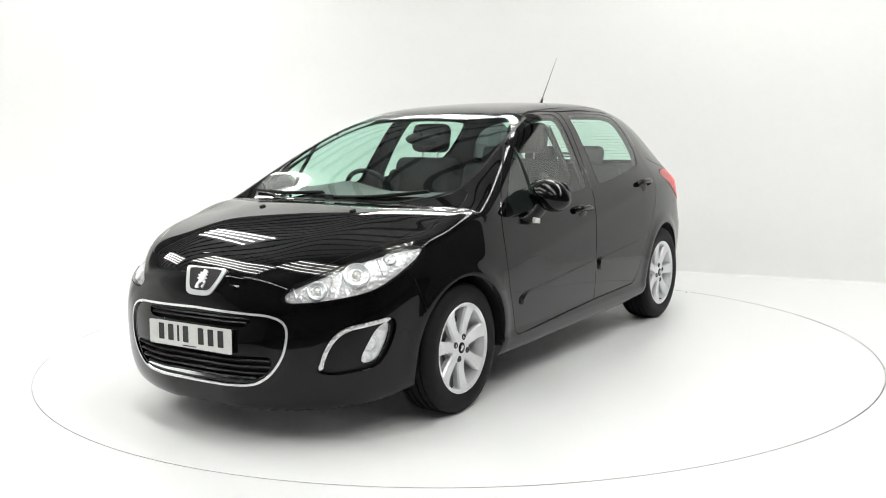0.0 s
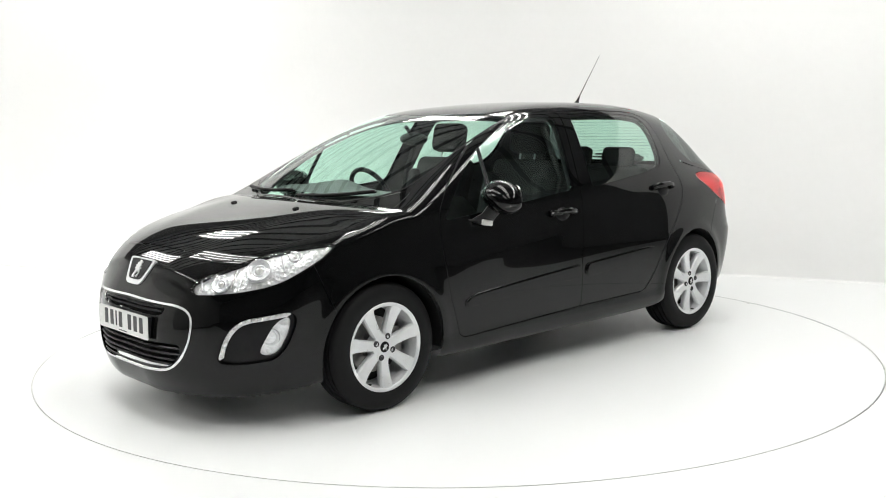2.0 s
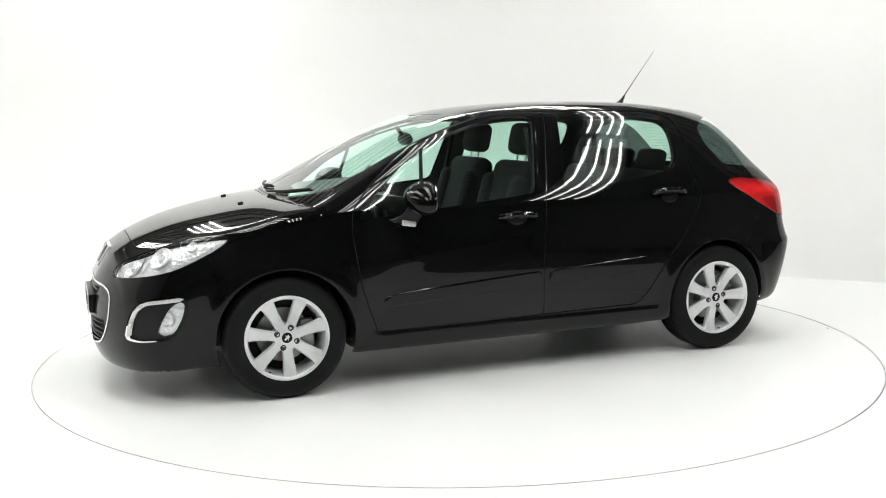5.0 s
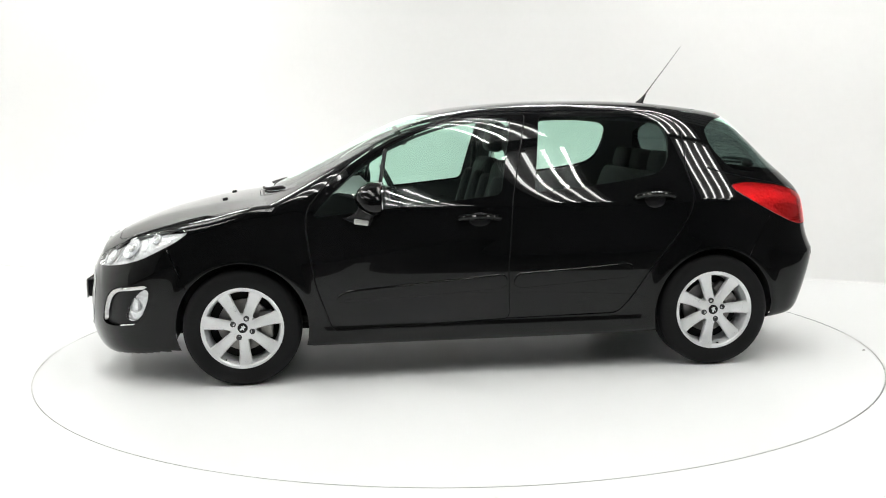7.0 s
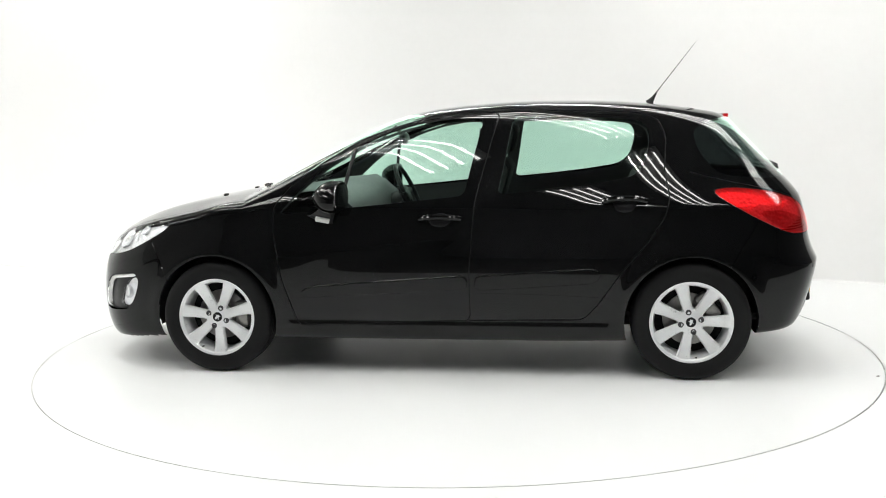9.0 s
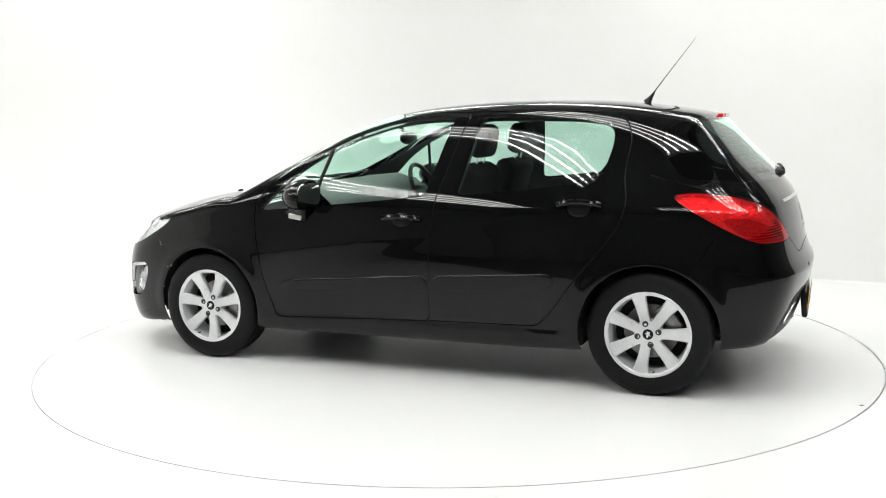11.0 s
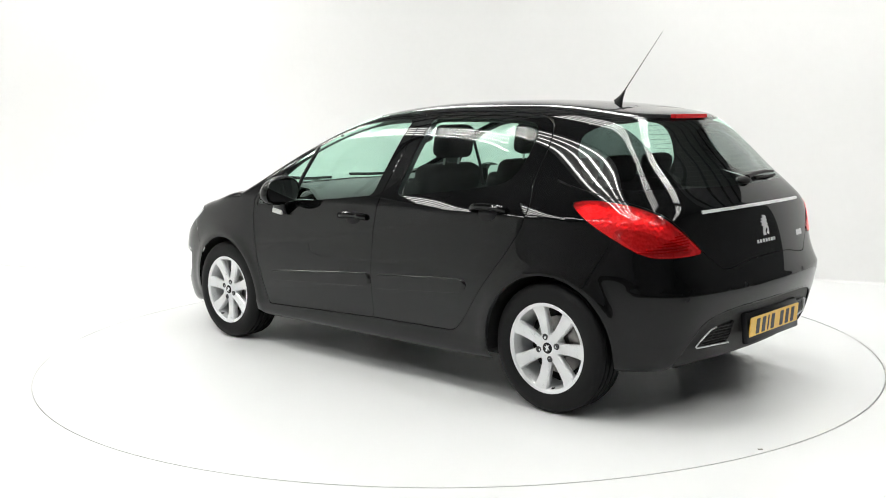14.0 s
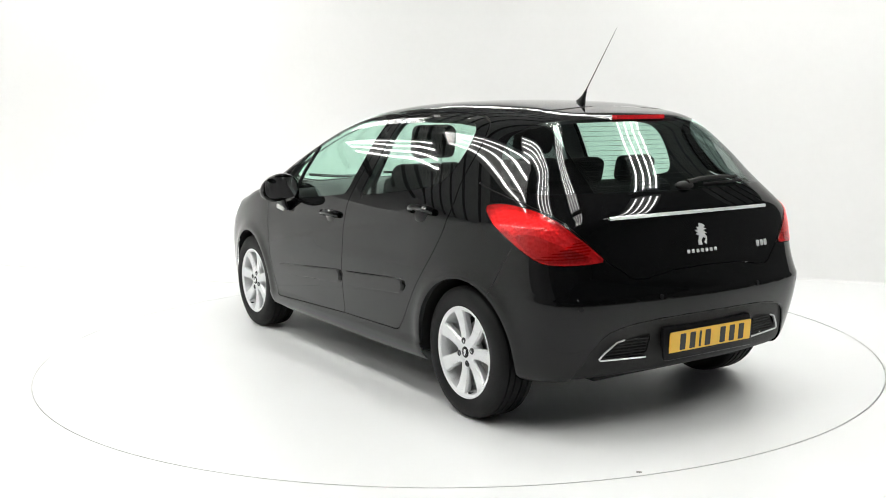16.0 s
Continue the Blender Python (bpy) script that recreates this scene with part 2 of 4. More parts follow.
def surface(fun, lo, hi, h):
    """Quads on the zero level of fun (surface nets), with unit normals."""
    n = [int(round((b - a) / h)) + 1 for a, b in zip(lo, hi)]
    axes = [a + h * np.arange(k) for a, k in zip(lo, n)]
    grid = np.stack(np.meshgrid(*axes, indexing="ij"), -1)
    val = np.concatenate([fun(s) for s in np.array_split(grid, 8)])
    ins = val < 0
    cells = np.zeros([k - 1 for k in n], int)
    for i in (0, 1):
        for j in (0, 1):
            for k in (0, 1):
                cells += ins[i:n[0] - 1 + i, j:n[1] - 1 + j, k:n[2] - 1 + k]
    on = (cells > 0) & (cells < 8)
    index = -np.ones(on.shape, int)
    index[on] = np.arange(on.sum())
    c = np.argwhere(on)
    acc, cnt = np.zeros((len(c), 3)), np.zeros(len(c))
    corner = [(i, j, k) for i in (0, 1) for j in (0, 1) for k in (0, 1)]
    for a in corner:
        for b in corner:
            if sum(b) - sum(a) == 1 and all(q >= p for p, q in zip(a, b)):
                va = val[tuple((c + a).T)]
                vb = val[tuple((c + b).T)]
                m = (va < 0) != (vb < 0)
                t = np.where(m, va / np.where(m, va - vb, 1), 0)
                pt = (c + np.array(a)) + t[:, None] * (np.array(b) - np.array(a))
                acc += np.where(m[:, None], pt, 0)
                cnt += m
    verts = np.array(lo) + h * acc / cnt[:, None]
    quads = []
    for ax in range(3):
        u, w = (ax + 1) % 3, (ax + 2) % 3
        a = [slice(None)] * 3
        b = [slice(None)] * 3
        a[ax], b[ax] = slice(0, -1), slice(1, None)
        e = np.argwhere(ins[tuple(a)] != ins[tuple(b)])
        e = e[(e[:, u] > 0) & (e[:, w] > 0) & (e[:, u] < n[u] - 1) & (e[:, w] < n[w] - 1)]
        du, dw = np.eye(3, dtype=int)[u], np.eye(3, dtype=int)[w]
        q = np.stack([index[tuple((e - s).T)] for s in (du + dw, dw, 0 * du, du)], 1)
        flip = ~ins[tuple(e.T)]
        q[flip] = q[flip][:, ::-1]
        quads.append(q)
    quads = np.concatenate(quads)
    quads = quads[(quads >= 0).all(1)]
    for it in range(6):
        if it < 4:
            s, k = np.zeros_like(verts), np.zeros(len(verts))
            for i in range(4):
                np.add.at(s, quads[:, i], verts[quads[:, (i + 1) % 4]])
                np.add.at(s, quads[:, i], verts[quads[:, (i - 1) % 4]])
                np.add.at(k, quads[:, i], 2)
            verts = 0.5 * verts + 0.5 * s / k[:, None]
        for _ in range(2):
            g = slopes(fun, verts)
            verts = verts - (fun(verts) / (g * g).sum(1))[:, None] * g
    g = slopes(fun, verts)
    return verts, g / np.linalg.norm(g, axis=1)[:, None], quads


# ---- cutting the body surface into its panels ----
def soften(poly, times=2, most=0.02):
    """Rounds the corners of an outline."""
    p = np.array(poly, float)
    for _ in range(times):
        q = np.roll(p, -1, 0)
        e = q - p
        n = np.linalg.norm(e, axis=1, keepdims=True)
        c = e * np.minimum(0.25, most / np.maximum(n, 1e-9))
        p = np.stack([p + c, q - c], 1).reshape(-1, 2)
        most = most / 2
    return p


def inside(poly, soft=2):
    """Signed distance to an outline, negative inside."""
    poly = soften(poly, soft)

    def d(u, v):
        p = np.stack([u, v], -1)
        best, win = np.full(len(p), 1e9), np.zeros(len(p), bool)
        for a, b in zip(poly, np.roll(poly, -1, 0)):
            e = b - a
            w = p - a
            t = np.clip((w @ e) / max(e @ e, 1e-12), 0, 1)
            r = w - t[:, None] * e
            best = np.minimum(best, (r * r).sum(1))
            if a[1] != b[1]:
                cross = (a[1] > p[:, 1]) != (b[1] > p[:, 1])
                win ^= cross & (p[:, 0] < e[0] * (p[:, 1] - a[1]) / e[1] + a[0])
        return np.where(win, -1, 1) * np.sqrt(best)
    return d


def seen_side(f):
    return lambda p: f(p[:, 0], p[:, 2])


def seen_end(f):
    return lambda p: f(np.abs(p[:, 1]), p[:, 2])


def seen_top(f):
    return lambda p: f(p[:, 0], np.abs(p[:, 1]))


def seen_front_corner(f):
    return lambda p: f((np.abs(p[:, 1]) - p[:, 0]) * math.sqrt(0.5), p[:, 2])


def seen_rear_corner(f):
    return lambda p: f((np.abs(p[:, 1]) + p[:, 0]) * math.sqrt(0.5), p[:, 2])


def front_corner(pts):
    return [((y - x) * math.sqrt(0.5), z) for x, y, z in pts]


def rear_corner(pts):
    return [((y + x) * math.sqrt(0.5), z) for x, y, z in pts]


class Shell:
    def __init__(self, verts, normals, quads):
        self.v, self.n = verts, normals
        self.polys = [list(map(int, q)) for q in quads]
        self.tag = ["body"] * len(self.polys)

    def middle(self, arr):
        k = np.array([len(p) for p in self.polys])
        flat = np.fromiter((i for p in self.polys for i in p), int, k.sum())
        at = np.concatenate([[0], np.cumsum(k)[:-1]])
        vals = arr[flat]
        s = np.add.reduceat(vals, at, axis=0)
        return s / (k[:, None] if vals.ndim == 2 else k)

    def domain(self, where, over):
        c, nn = self.middle(self.v), self.middle(self.n)
        a = np.abs(c[:, 1])
        ok = where(c[:, 0], a, c[:, 2], nn[:, 0], np.abs(nn[:, 1]), nn[:, 2])
        return ok & np.array([t in over for t in self.tag])

    def cut(self, fun, level, ok):
        d = fun(self.v) - level
        d[np.abs(d) < 2e-4] = 0.0
        made, nv, nn = {}, [], []
        polys, tag = [], []
        base = len(self.v)
        for i, p in enumerate(self.polys):
            s = [d[j] for j in p] if ok[i] else None
            if s is None or min(s) >= 0 or max(s) <= 0:
                polys.append(p)
                tag.append(self.tag[i])
                continue
            low, high = [], []
            for a in range(len(p)):
                j, k = p[a], p[(a + 1) % len(p)]
                da, db = s[a], s[(a + 1) % len(p)]
                if da <= 0:
                    low.append(j)
                if da >= 0:
                    high.append(j)
                if da * db < 0:
                    key = (min(j, k), max(j, k))
                    if key not in made:
                        t = da / (da - db)
                        made[key] = base + len(nv)
                        nv.append(self.v[j] + t * (self.v[k] - self.v[j]))
                        q = self.n[j] + t * (self.n[k] - self.n[j])
                        nn.append(q / np.linalg.norm(q))
                    low.append(made[key])
                    high.append(made[key])
            for q in (low, high):
                if len(q) > 2:
                    polys.append(q)
                    tag.append(self.tag[i])
        if nv:
            self.v, self.n = np.concatenate([self.v, nv]), np.concatenate([self.n, nn])
        self.polys, self.tag = polys, tag

    def mark(self, name, fun, where, lo=None, hi=0.0, over=("body",)):
        for level in (hi, lo):
            if level is not None:
                self.cut(fun, level, self.domain(where, over))
        ok = self.domain(where, over)
        d = self.middle(fun(self.v))
        ok &= d < hi
        if lo is not None:
            ok &= d > lo
        for i in np.flatnonzero(ok):
            self.tag[i] = name

    def take(self, name, tags, mat, parent, side=0, sink=0.0, label="", skirt=0.0, where=None, flare=0.0):
        """One mesh of all faces with these tags (on one side of the car if side is 1 or -1)."""
        cy = self.middle(self.v)[:, 1]
        keep = np.ones(len(cy), bool)
        if where:
            c, nn = self.middle(self.v), self.middle(self.n)
            keep = where(c[:, 0], np.abs(c[:, 1]), c[:, 2], nn[:, 0], np.abs(nn[:, 1]), nn[:, 2])
        pick = [p for i, p in enumerate(self.polys) if self.tag[i] in tags and keep[i] and (not side or cy[i] * side > 0)]
        used = sorted({j for p in pick for j in p})
        at = {j: i for i, j in enumerate(used)}
        me = bpy.data.meshes.new(name)
        v, n = self.v[used], self.n[used]
        places, faces = v - sink * n, [[at[j] for j in p] for p in pick]
        if skirt:
            # turn the free edges inwards, so that the sheet shows its thickness
            count = {}
            for f in faces:
                for a, b in zip(f, f[1:] + f[:1]):
                    count[a, b] = count.get((a, b), 0) + 1
            rim = [(a, b) for a, b in count if (b, a) not in count]
            low = {}
            for a, b in rim:
                for j in (a, b):
                    low.setdefault(j, len(v) + len(low))
            extra = np.array([places[j] - skirt * n[j] for j in low])
            turned = np.array([n[j] for j in low])
            if flare:
                # a slanting edge that rounds over from the face
                out = {j: np.zeros(3) for j in low}
                for a, b in rim:
                    for j in (a, b):
                        out[j] += np.cross(places[b] - places[a], n[j])
                away = np.array([out[j] / max(np.linalg.norm(out[j]), 1e-9) for j in low])
                extra, turned = extra + flare * away, turned + 2.0 * away
                turned /= np.linalg.norm(turned, axis=1)[:, None]
            faces += [[b, a, low[a], low[b]] for a, b in rim]
            places, n = np.concatenate([places, extra]), np.concatenate([n, turned])
        me.from_pydata(places.tolist(), [], faces)
        me.materials.append(mat)
        me.polygons.foreach_set("use_smooth", [True] * len(me.polygons))
        me.normals_split_custom_set_from_vertices(n.tolist())
        ob = new(name, me)
        ob.parent = parent
        return tagged(ob, label)


# ---- the studio: turntable, floor, walls, hall roof ----
RING = 2.49


def annulus(bm, r0, r1, z, n=160):
    a = [bm.verts.new((r0 * math.cos(2 * math.pi * i / n), r0 * math.sin(2 * math.pi * i / n), z)) for i in range(n)]
    b = [bm.verts.new((r1 * math.cos(2 * math.pi * i / n), r1 * math.sin(2 * math.pi * i / n), z)) for i in range(n)]
    for i in range(n):
        j = (i + 1) % n
        bm.faces.new((a[i], b[i], b[j], a[j]))
    return bm


def build_studio():
    bm = bmesh.new()
    disc(bm, RING - 0.003, 0.0, 160, pose(0, 0, 0, 90), 0.012)
    for f in bm.faces:
        f.normal_update()
    bmesh.ops.recalc_face_normals(bm, faces=bm.faces)
    table = part("turntable", bm, FLOOR, None, "white painted round turntable flush with the floor")
    tagged(table, category="turntable", kind="structure")
    # a scuff near the turntable's rim
    for r, a, w, d in ((2.454, 164.1, 0.022, 0.014),):
        scuff = part("scuff_mark", bx((w, d, 0.002), bevel=0.0008, seg=1), MARK, table, "small grey scuff",
                     pose(r * math.cos(radians(a)), r * math.sin(radians(a)), 0.001, 0, 0, a + 60))
    bm = annulus(bmesh.new(), RING - 0.03, RING + 0.03, -0.014)
    tagged(part("turntable_joint", bm, SLIT, None, "thin dark joint round the turntable"), kind="structure", category="joint")
    bm = annulus(bmesh.new(), RING + 0.003, 4.7, 0.0)
    for v in bm.verts:
        if v.co.length < 4:
            # the pit is shifted: a wider joint imitates the shade towards the front right
            v.co.x, v.co.y = v.co.x + 0.0014, v.co.y - 0.0014
        else:
            back, west = ramp(np.array(v.co.y), -1.0, 1.5), ramp(np.array(-v.co.x), 0.5, 3.0) * ramp(np.array(v.co.y), -4.5, -3.2)
            v.co.xy *= 1 + 0.95 * float(max(back, west))
    tagged(part("floor", bm, FLOOR, None, "glossy white painted studio floor"), kind="structure", category="floor")
    bm = annulus(bmesh.new(), 4.6, 16.0, -0.01)
    tagged(part("hall_floor", bm, CONCRETE, None, "dark concrete hall floor"), kind="structure", category="floor")
    # one white wall, straight behind the turntable, bent round its far side, coved into the floor there
    path = [Vector((5.6 - 0.26 * i, 0.81 + 0.131 * i)) for i in range(39)]
    heading = math.atan2(3.93, -7.8)
    for i in range(42):
        heading += radians(5.85) if i < 20 else 0
        path.append(path[-1] + 0.30 * Vector((math.cos(heading), math.sin(heading))))
    bm = bmesh.new()
    rows = []
    for i, p in enumerate(path):
        d = (path[min(i + 1, len(path) - 1)] - path[max(i - 1, 0)]).normalized()
        out = Vector((d.y, -d.x))
        c = 0.015 + 2.0 * float(ramp(np.array(float(i)), 16, 27))
        prof = [(-c * (1 - math.sin(t)), c * (1 - math.cos(t))) for t in np.linspace(0, math.pi / 2, 12)] + [(0, 3.3), (0.1, 3.3), (0.1, -0.05), (-c, -0.05)]
        rows.append([bm.verts.new((p.x + out.x * u, p.y + out.y * u, w + 0.003)) for u, w in prof])
    for a, b in zip(rows, rows[1:]):
        for k in range(len(a)):
            j = (k + 1) % len(a)
            bm.faces.new((a[k], b[k], b[j], a[j]))
    bm.faces.new(rows[0])
    bm.faces.new(rows[-1][::-1])
    bmesh.ops.recalc_face_normals(bm, faces=bm.faces)
    tagged(part("wall_north", bm, WALL, None, "plain white studio wall coved into the floor"), kind="structure", category="wall")
    # hall roof: a pale ribbed deck over the stage, a dark one over the rest of the hall
    bm = bmesh.new()
    z0, n = 5.2, 90
    xs = np.linspace(-9, 9, n)
    rows = [[bm.verts.new((x, y, z0 + (0.03 if i % 4 in (1, 2) else 0.0))) for i, x in enumerate(xs)] for y in (0.4, 9)]
    for i in range(n - 1):
        bm.faces.new((rows[0][i], rows[1][i], rows[1][i + 1], rows[0][i + 1]))
    tagged(part("ceiling", bm, DECK, None, "pale ribbed steel roof deck"), kind="structure", category="ceiling")
    tagged(part("hall_ceiling", bx((18, 12.4, 0.1), (0, -5.8, 5.25)), DARK, None, "dark hall roof"), kind="structure", category="ceiling")
    for i in range(13):
        bm = bx((18, 0.05, 0.10), (0, 0.7 + 0.62 * i, 5.14), 0.006, 1)
        tagged(part("roof_beam", bm, BEAM, None, "dark steel roof beam"), category="beam", group="roof beams", kind="structure")
    for side, at, size in (("hall_wall_west", (-9, -1.5, 2.5), (0.1, 21, 5.6)), ("hall_wall_east", (9, -1.5, 2.5), (0.1, 21, 5.6)),
                           ("hall_wall_north", (0, 9, 2.5), (18, 0.1, 5.6)), ("hall_wall_south", (0, -12, 2.5), (18, 0.1, 5.6))):
        pale = side == "hall_wall_west"
        tagged(part(side, bx(size, at), PALE if pale else DARK, None, "pale hall cladding" if pale else "dark hall cladding"), kind="structure", category="wall")


def build_lamp(length):
    """A hanging row of four bare fluorescent tubes, along y."""
    lamp = new("ceiling_light")
    tagged(lamp, "white hanging fitting with four bare fluorescent tubes", "ceiling light", "fluorescent ceiling lights")
    part("housing", bx((0.80, length + 0.1, 0.05), (0, 0, 0.048), 0.01), CASE, lamp)
    for i in range(4):
        x = -0.285 + 0.19 * i
        # the lower half of a tube; its upper half sits in the housing's trough
        bm = bmesh.new()
        ends = [[bm.verts.new((x + 0.020 * math.cos(a), y, 0.02 + 0.020 * math.sin(a))) for a in (math.pi, math.pi * 1.3, math.pi * 1.7, math.pi * 2)] for y in (-length / 2, length / 2)]
        for k in range(3):
            bm.faces.new((ends[0][k], ends[0][k + 1], ends[1][k + 1], ends[1][k]))
        bm.normal_update()
        part("fluorescent_tube", bm, TUBE, lamp)
        for s in (-1, 1):
            part("tube_holder", bx((0.06, 0.03, 0.07), (x, s * (length / 2 + 0.015), 0.015), 0.006, 1), CASE, lamp)
    for s in (-1, 1):
        part("hanger", tube(bmesh.new(), [(0, s * length * 0.4, 0.08), (0, s * length * 0.4, 0.76)], 0.006, 6), STEEL, lamp)
    return lamp


build_studio()
# parallel rows of equal fittings, slanting across the stage
bank = build_lamp(3.0)
bank.matrix_basis = pose(0.6, -1.0, 4.45, 0, 0, 27)
for x, y in ((2.84, 0.25), (2.2, -4.0), (4.4, -2.6), (-1.45, -1.75), (1.34, 3.2), (-0.6, 5.2), (-3.6, 4.4), (-3.4, 0.5), (-3.7, -3.3), (0.9, -5.3), (-5.7, 3.5), (-6.3, -1.6)):
    copy_thing(bank, pose(x, y, 4.45, 0, 0, 27))


# ---- the car ----
car = new("car")
tagged(car, "glossy black five-door hatchback standing on the turntable", "car")
shell = Shell(*surface(body, (-2.2, -1.0, 0.1), (2.4, 1.0, 1.6), 0.02))

flank = lambda x, y, z, nx, ny, nz: y > 0.45
for cx in (1.304, -1.304):
    shell.mark("hole", lambda p, c=cx: np.hypot(p[:, 0] - c, p[:, 2] - 0.315) - 0.352, lambda x, y, z, nx, ny, nz: (y > 0.5) & (z < 0.75))
shell.mark("hole", lambda p: p[:, 2] - 0.21 + 0 * p[:, 0], lambda x, y, z, nx, ny, nz: nz < -0.8)

# glass
SCREEN = inside([(1.215, -0.2), (1.215, 0.0), (1.185, 0.39), (1.10, 0.55), (1.0, 0.65), (0.82, 0.672), (0.58, 0.648), (0.40, 0.622), (0.13, 0.565), (0.25, 0.36), (0.31, 0.0), (0.31, -0.2)])
upper = lambda x, y, z, nx, ny, nz: (z > 0.9) & (x > 0) & (nz > 0.1)
shell.mark("windscreen", seen_top(SCREEN), upper)
shell.mark("screen_seal", seen_top(SCREEN), upper, 0.0, 0.012)
BACK = inside([(-0.2, 1.398), (0.0, 1.398), (0.38, 1.392), (0.50, 1.378), (0.585, 1.325), (0.637, 1.257), (0.675, 1.194), (0.735, 1.085), (0.70, 1.066), (0.6, 1.072), (0.0, 1.066), (-0.2, 1.066)])
behind = lambda x, y, z, nx, ny, nz: (x < -1.28) & (z > 0.9) & (nx < -0.03)
shell.mark("back_glass", seen_end(BACK), behind)
shell.mark("back_edge", lambda p: 0.50 - np.abs(p[:, 1]), behind, over=("back_glass",))
shell.mark("back_seal", seen_end(BACK), behind, 0.0, 0.008)
FRONT_WINDOW = inside([(0.925, 0.896), (0.80, 1.033), (0.656, 1.156), (0.502, 1.252), (0.344, 1.323), (0.186, 1.372), (0.028, 1.398), (-0.10, 1.405), (-0.195, 1.402), (-0.147, 1.202), (-0.10, 0.992), (0.188, 0.963), (0.491, 0.935)], 1)
REAR_WINDOW = inside([(-0.356, 1.405), (-0.57, 1.406), (-0.885, 1.398), (-1.045, 1.378), (-1.085, 1.335), (-1.088, 1.263), (-1.065, 1.157), (-1.01, 1.095), (-0.944, 1.075), (-0.789, 1.050), (-0.543, 1.021), (-0.28, 0.997), (-0.307, 1.124), (-0.346, 1.351)], 1)
shell.mark("front_window", seen_side(FRONT_WINDOW), flank)
shell.mark("front_window_seal", seen_side(FRONT_WINDOW), flank, 0.0, 0.016)
shell.mark("rear_window", seen_side(REAR_WINDOW), flank)
shell.mark("rear_window_seal", seen_side(REAR_WINDOW), flank, 0.0, 0.016)

# doors
FRONT_DOOR = inside([(0.945, 0.945), (0.955, 0.86), (0.945, 0.755), (0.912, 0.541), (0.824, 0.286), (-0.133, 0.318), (-0.129, 0.587), (-0.161, 0.964), (-0.232, 1.246), (-0.283, 1.432), (-0.101, 1.440), (0.059, 1.430), (0.219, 1.399), (0.378, 1.346), (0.54, 1.273), (0.695, 1.176), (0.844, 1.063)], 1)
REAR_DOOR = inside([(-0.303, 1.435), (-0.576, 1.440), (-0.892, 1.432), (-1.052, 1.418), (-1.142, 1.385), (-1.178, 1.292), (-1.162, 1.111), (-1.188, 0.978), (-1.160, 0.875), (-1.081, 0.756), (-0.930, 0.576), (-0.811, 0.406), (-0.737, 0.328), (-0.10, 0.318), (-0.10, 0.587), (-0.13, 0.964), (-0.20, 1.246), (-0.24, 1.44)], 1)
side_panel = lambda x, y, z, nx, ny, nz: (y > 0.4) & (ny > 0.2)
shell.mark("seam", seen_side(FRONT_DOOR), side_panel, -0.004, 0.003)
shell.mark("front_door", seen_side(FRONT_DOOR), side_panel)
shell.mark("seam", seen_side(REAR_DOOR), side_panel, -0.004, 0.003)
shell.mark("rear_door", seen_side(REAR_DOOR), side_panel)

# rubbing strips on the doors
STRIP_F = inside([(0.80, 0.470), (0.745, 0.498), (-0.112, 0.562), (-0.112, 0.498), (0.74, 0.448), (0.785, 0.450)], 1)
STRIP_R = inside([(-0.165, 0.560), (-0.80, 0.600), (-0.826, 0.578), (-0.80, 0.535), (-0.165, 0.492)], 1)
shell.mark("strip_f", seen_side(STRIP_F), side_panel, over=("front_door",))
shell.mark("strip_r", seen_side(STRIP_R), side_panel, over=("rear_door",))

# lamps
HEAD = inside(front_corner([(2.095, 0.43, 0.650), (2.075, 0.435, 0.678), (2.03, 0.48, 0.708), (1.97, 0.54, 0.740), (1.88, 0.59, 0.774), (1.78, 0.635, 0.806), (1.69, 0.69, 0.828), (1.60, 0.745, 0.842), (1.515, 0.795, 0.840), (1.605, 0.81, 0.787), (1.72, 0.803, 0.735), (1.82, 0.775, 0.690), (1.90, 0.735, 0.667), (1.98, 0.66, 0.650), (2.04, 0.59, 0.640), (2.097, 0.47, 0.630)]), 1)
ahead = lambda x, y, z, nx, ny, nz: (x > 1.3) & (y > 0.25) & (z > 0.55)
shell.mark("headlamp", seen_front_corner(HEAD), ahead)
shell.mark("seam", seen_front_corner(HEAD), ahead, 0.0, 0.004)
TAIL_LAMP = inside(rear_corner([(-1.40, 0.797, 1.008), (-1.476, 0.778, 1.021), (-1.565, 0.763, 1.020), (-1.71, 0.733, 1.0), (-1.814, 0.695, 0.961), (-1.887, 0.632, 0.886), (-1.930, 0.556, 0.811), (-1.938, 0.545, 0.790), (-1.913, 0.622, 0.783), (-1.854, 0.727, 0.780), (-1.795, 0.774, 0.785), (-1.719, 0.805, 0.822), (-1.616, 0.818, 0.874), (-1.498, 0.825, 0.940)]), 1)
astern = lambda x, y, z, nx, ny, nz: (x < -1.25) & (y > 0.4)
shell.mark("tail_lamp", seen_rear_corner(TAIL_LAMP), astern)
shell.mark("seam", seen_rear_corner(TAIL_LAMP), astern, 0.0, 0.004)
DEEP = inside(rear_corner([(-1.62, 0.80, 0.90), (-1.74, 0.76, 0.905), (-1.84, 0.69, 0.86), (-1.92, 0.57, 0.80), (-1.90, 0.64, 0.787), (-1.80, 0.77, 0.79), (-1.71, 0.80, 0.835)]), 1)
shell.mark("lamp_deep", seen_rear_corner(DEEP), astern, over=("tail_lamp",))

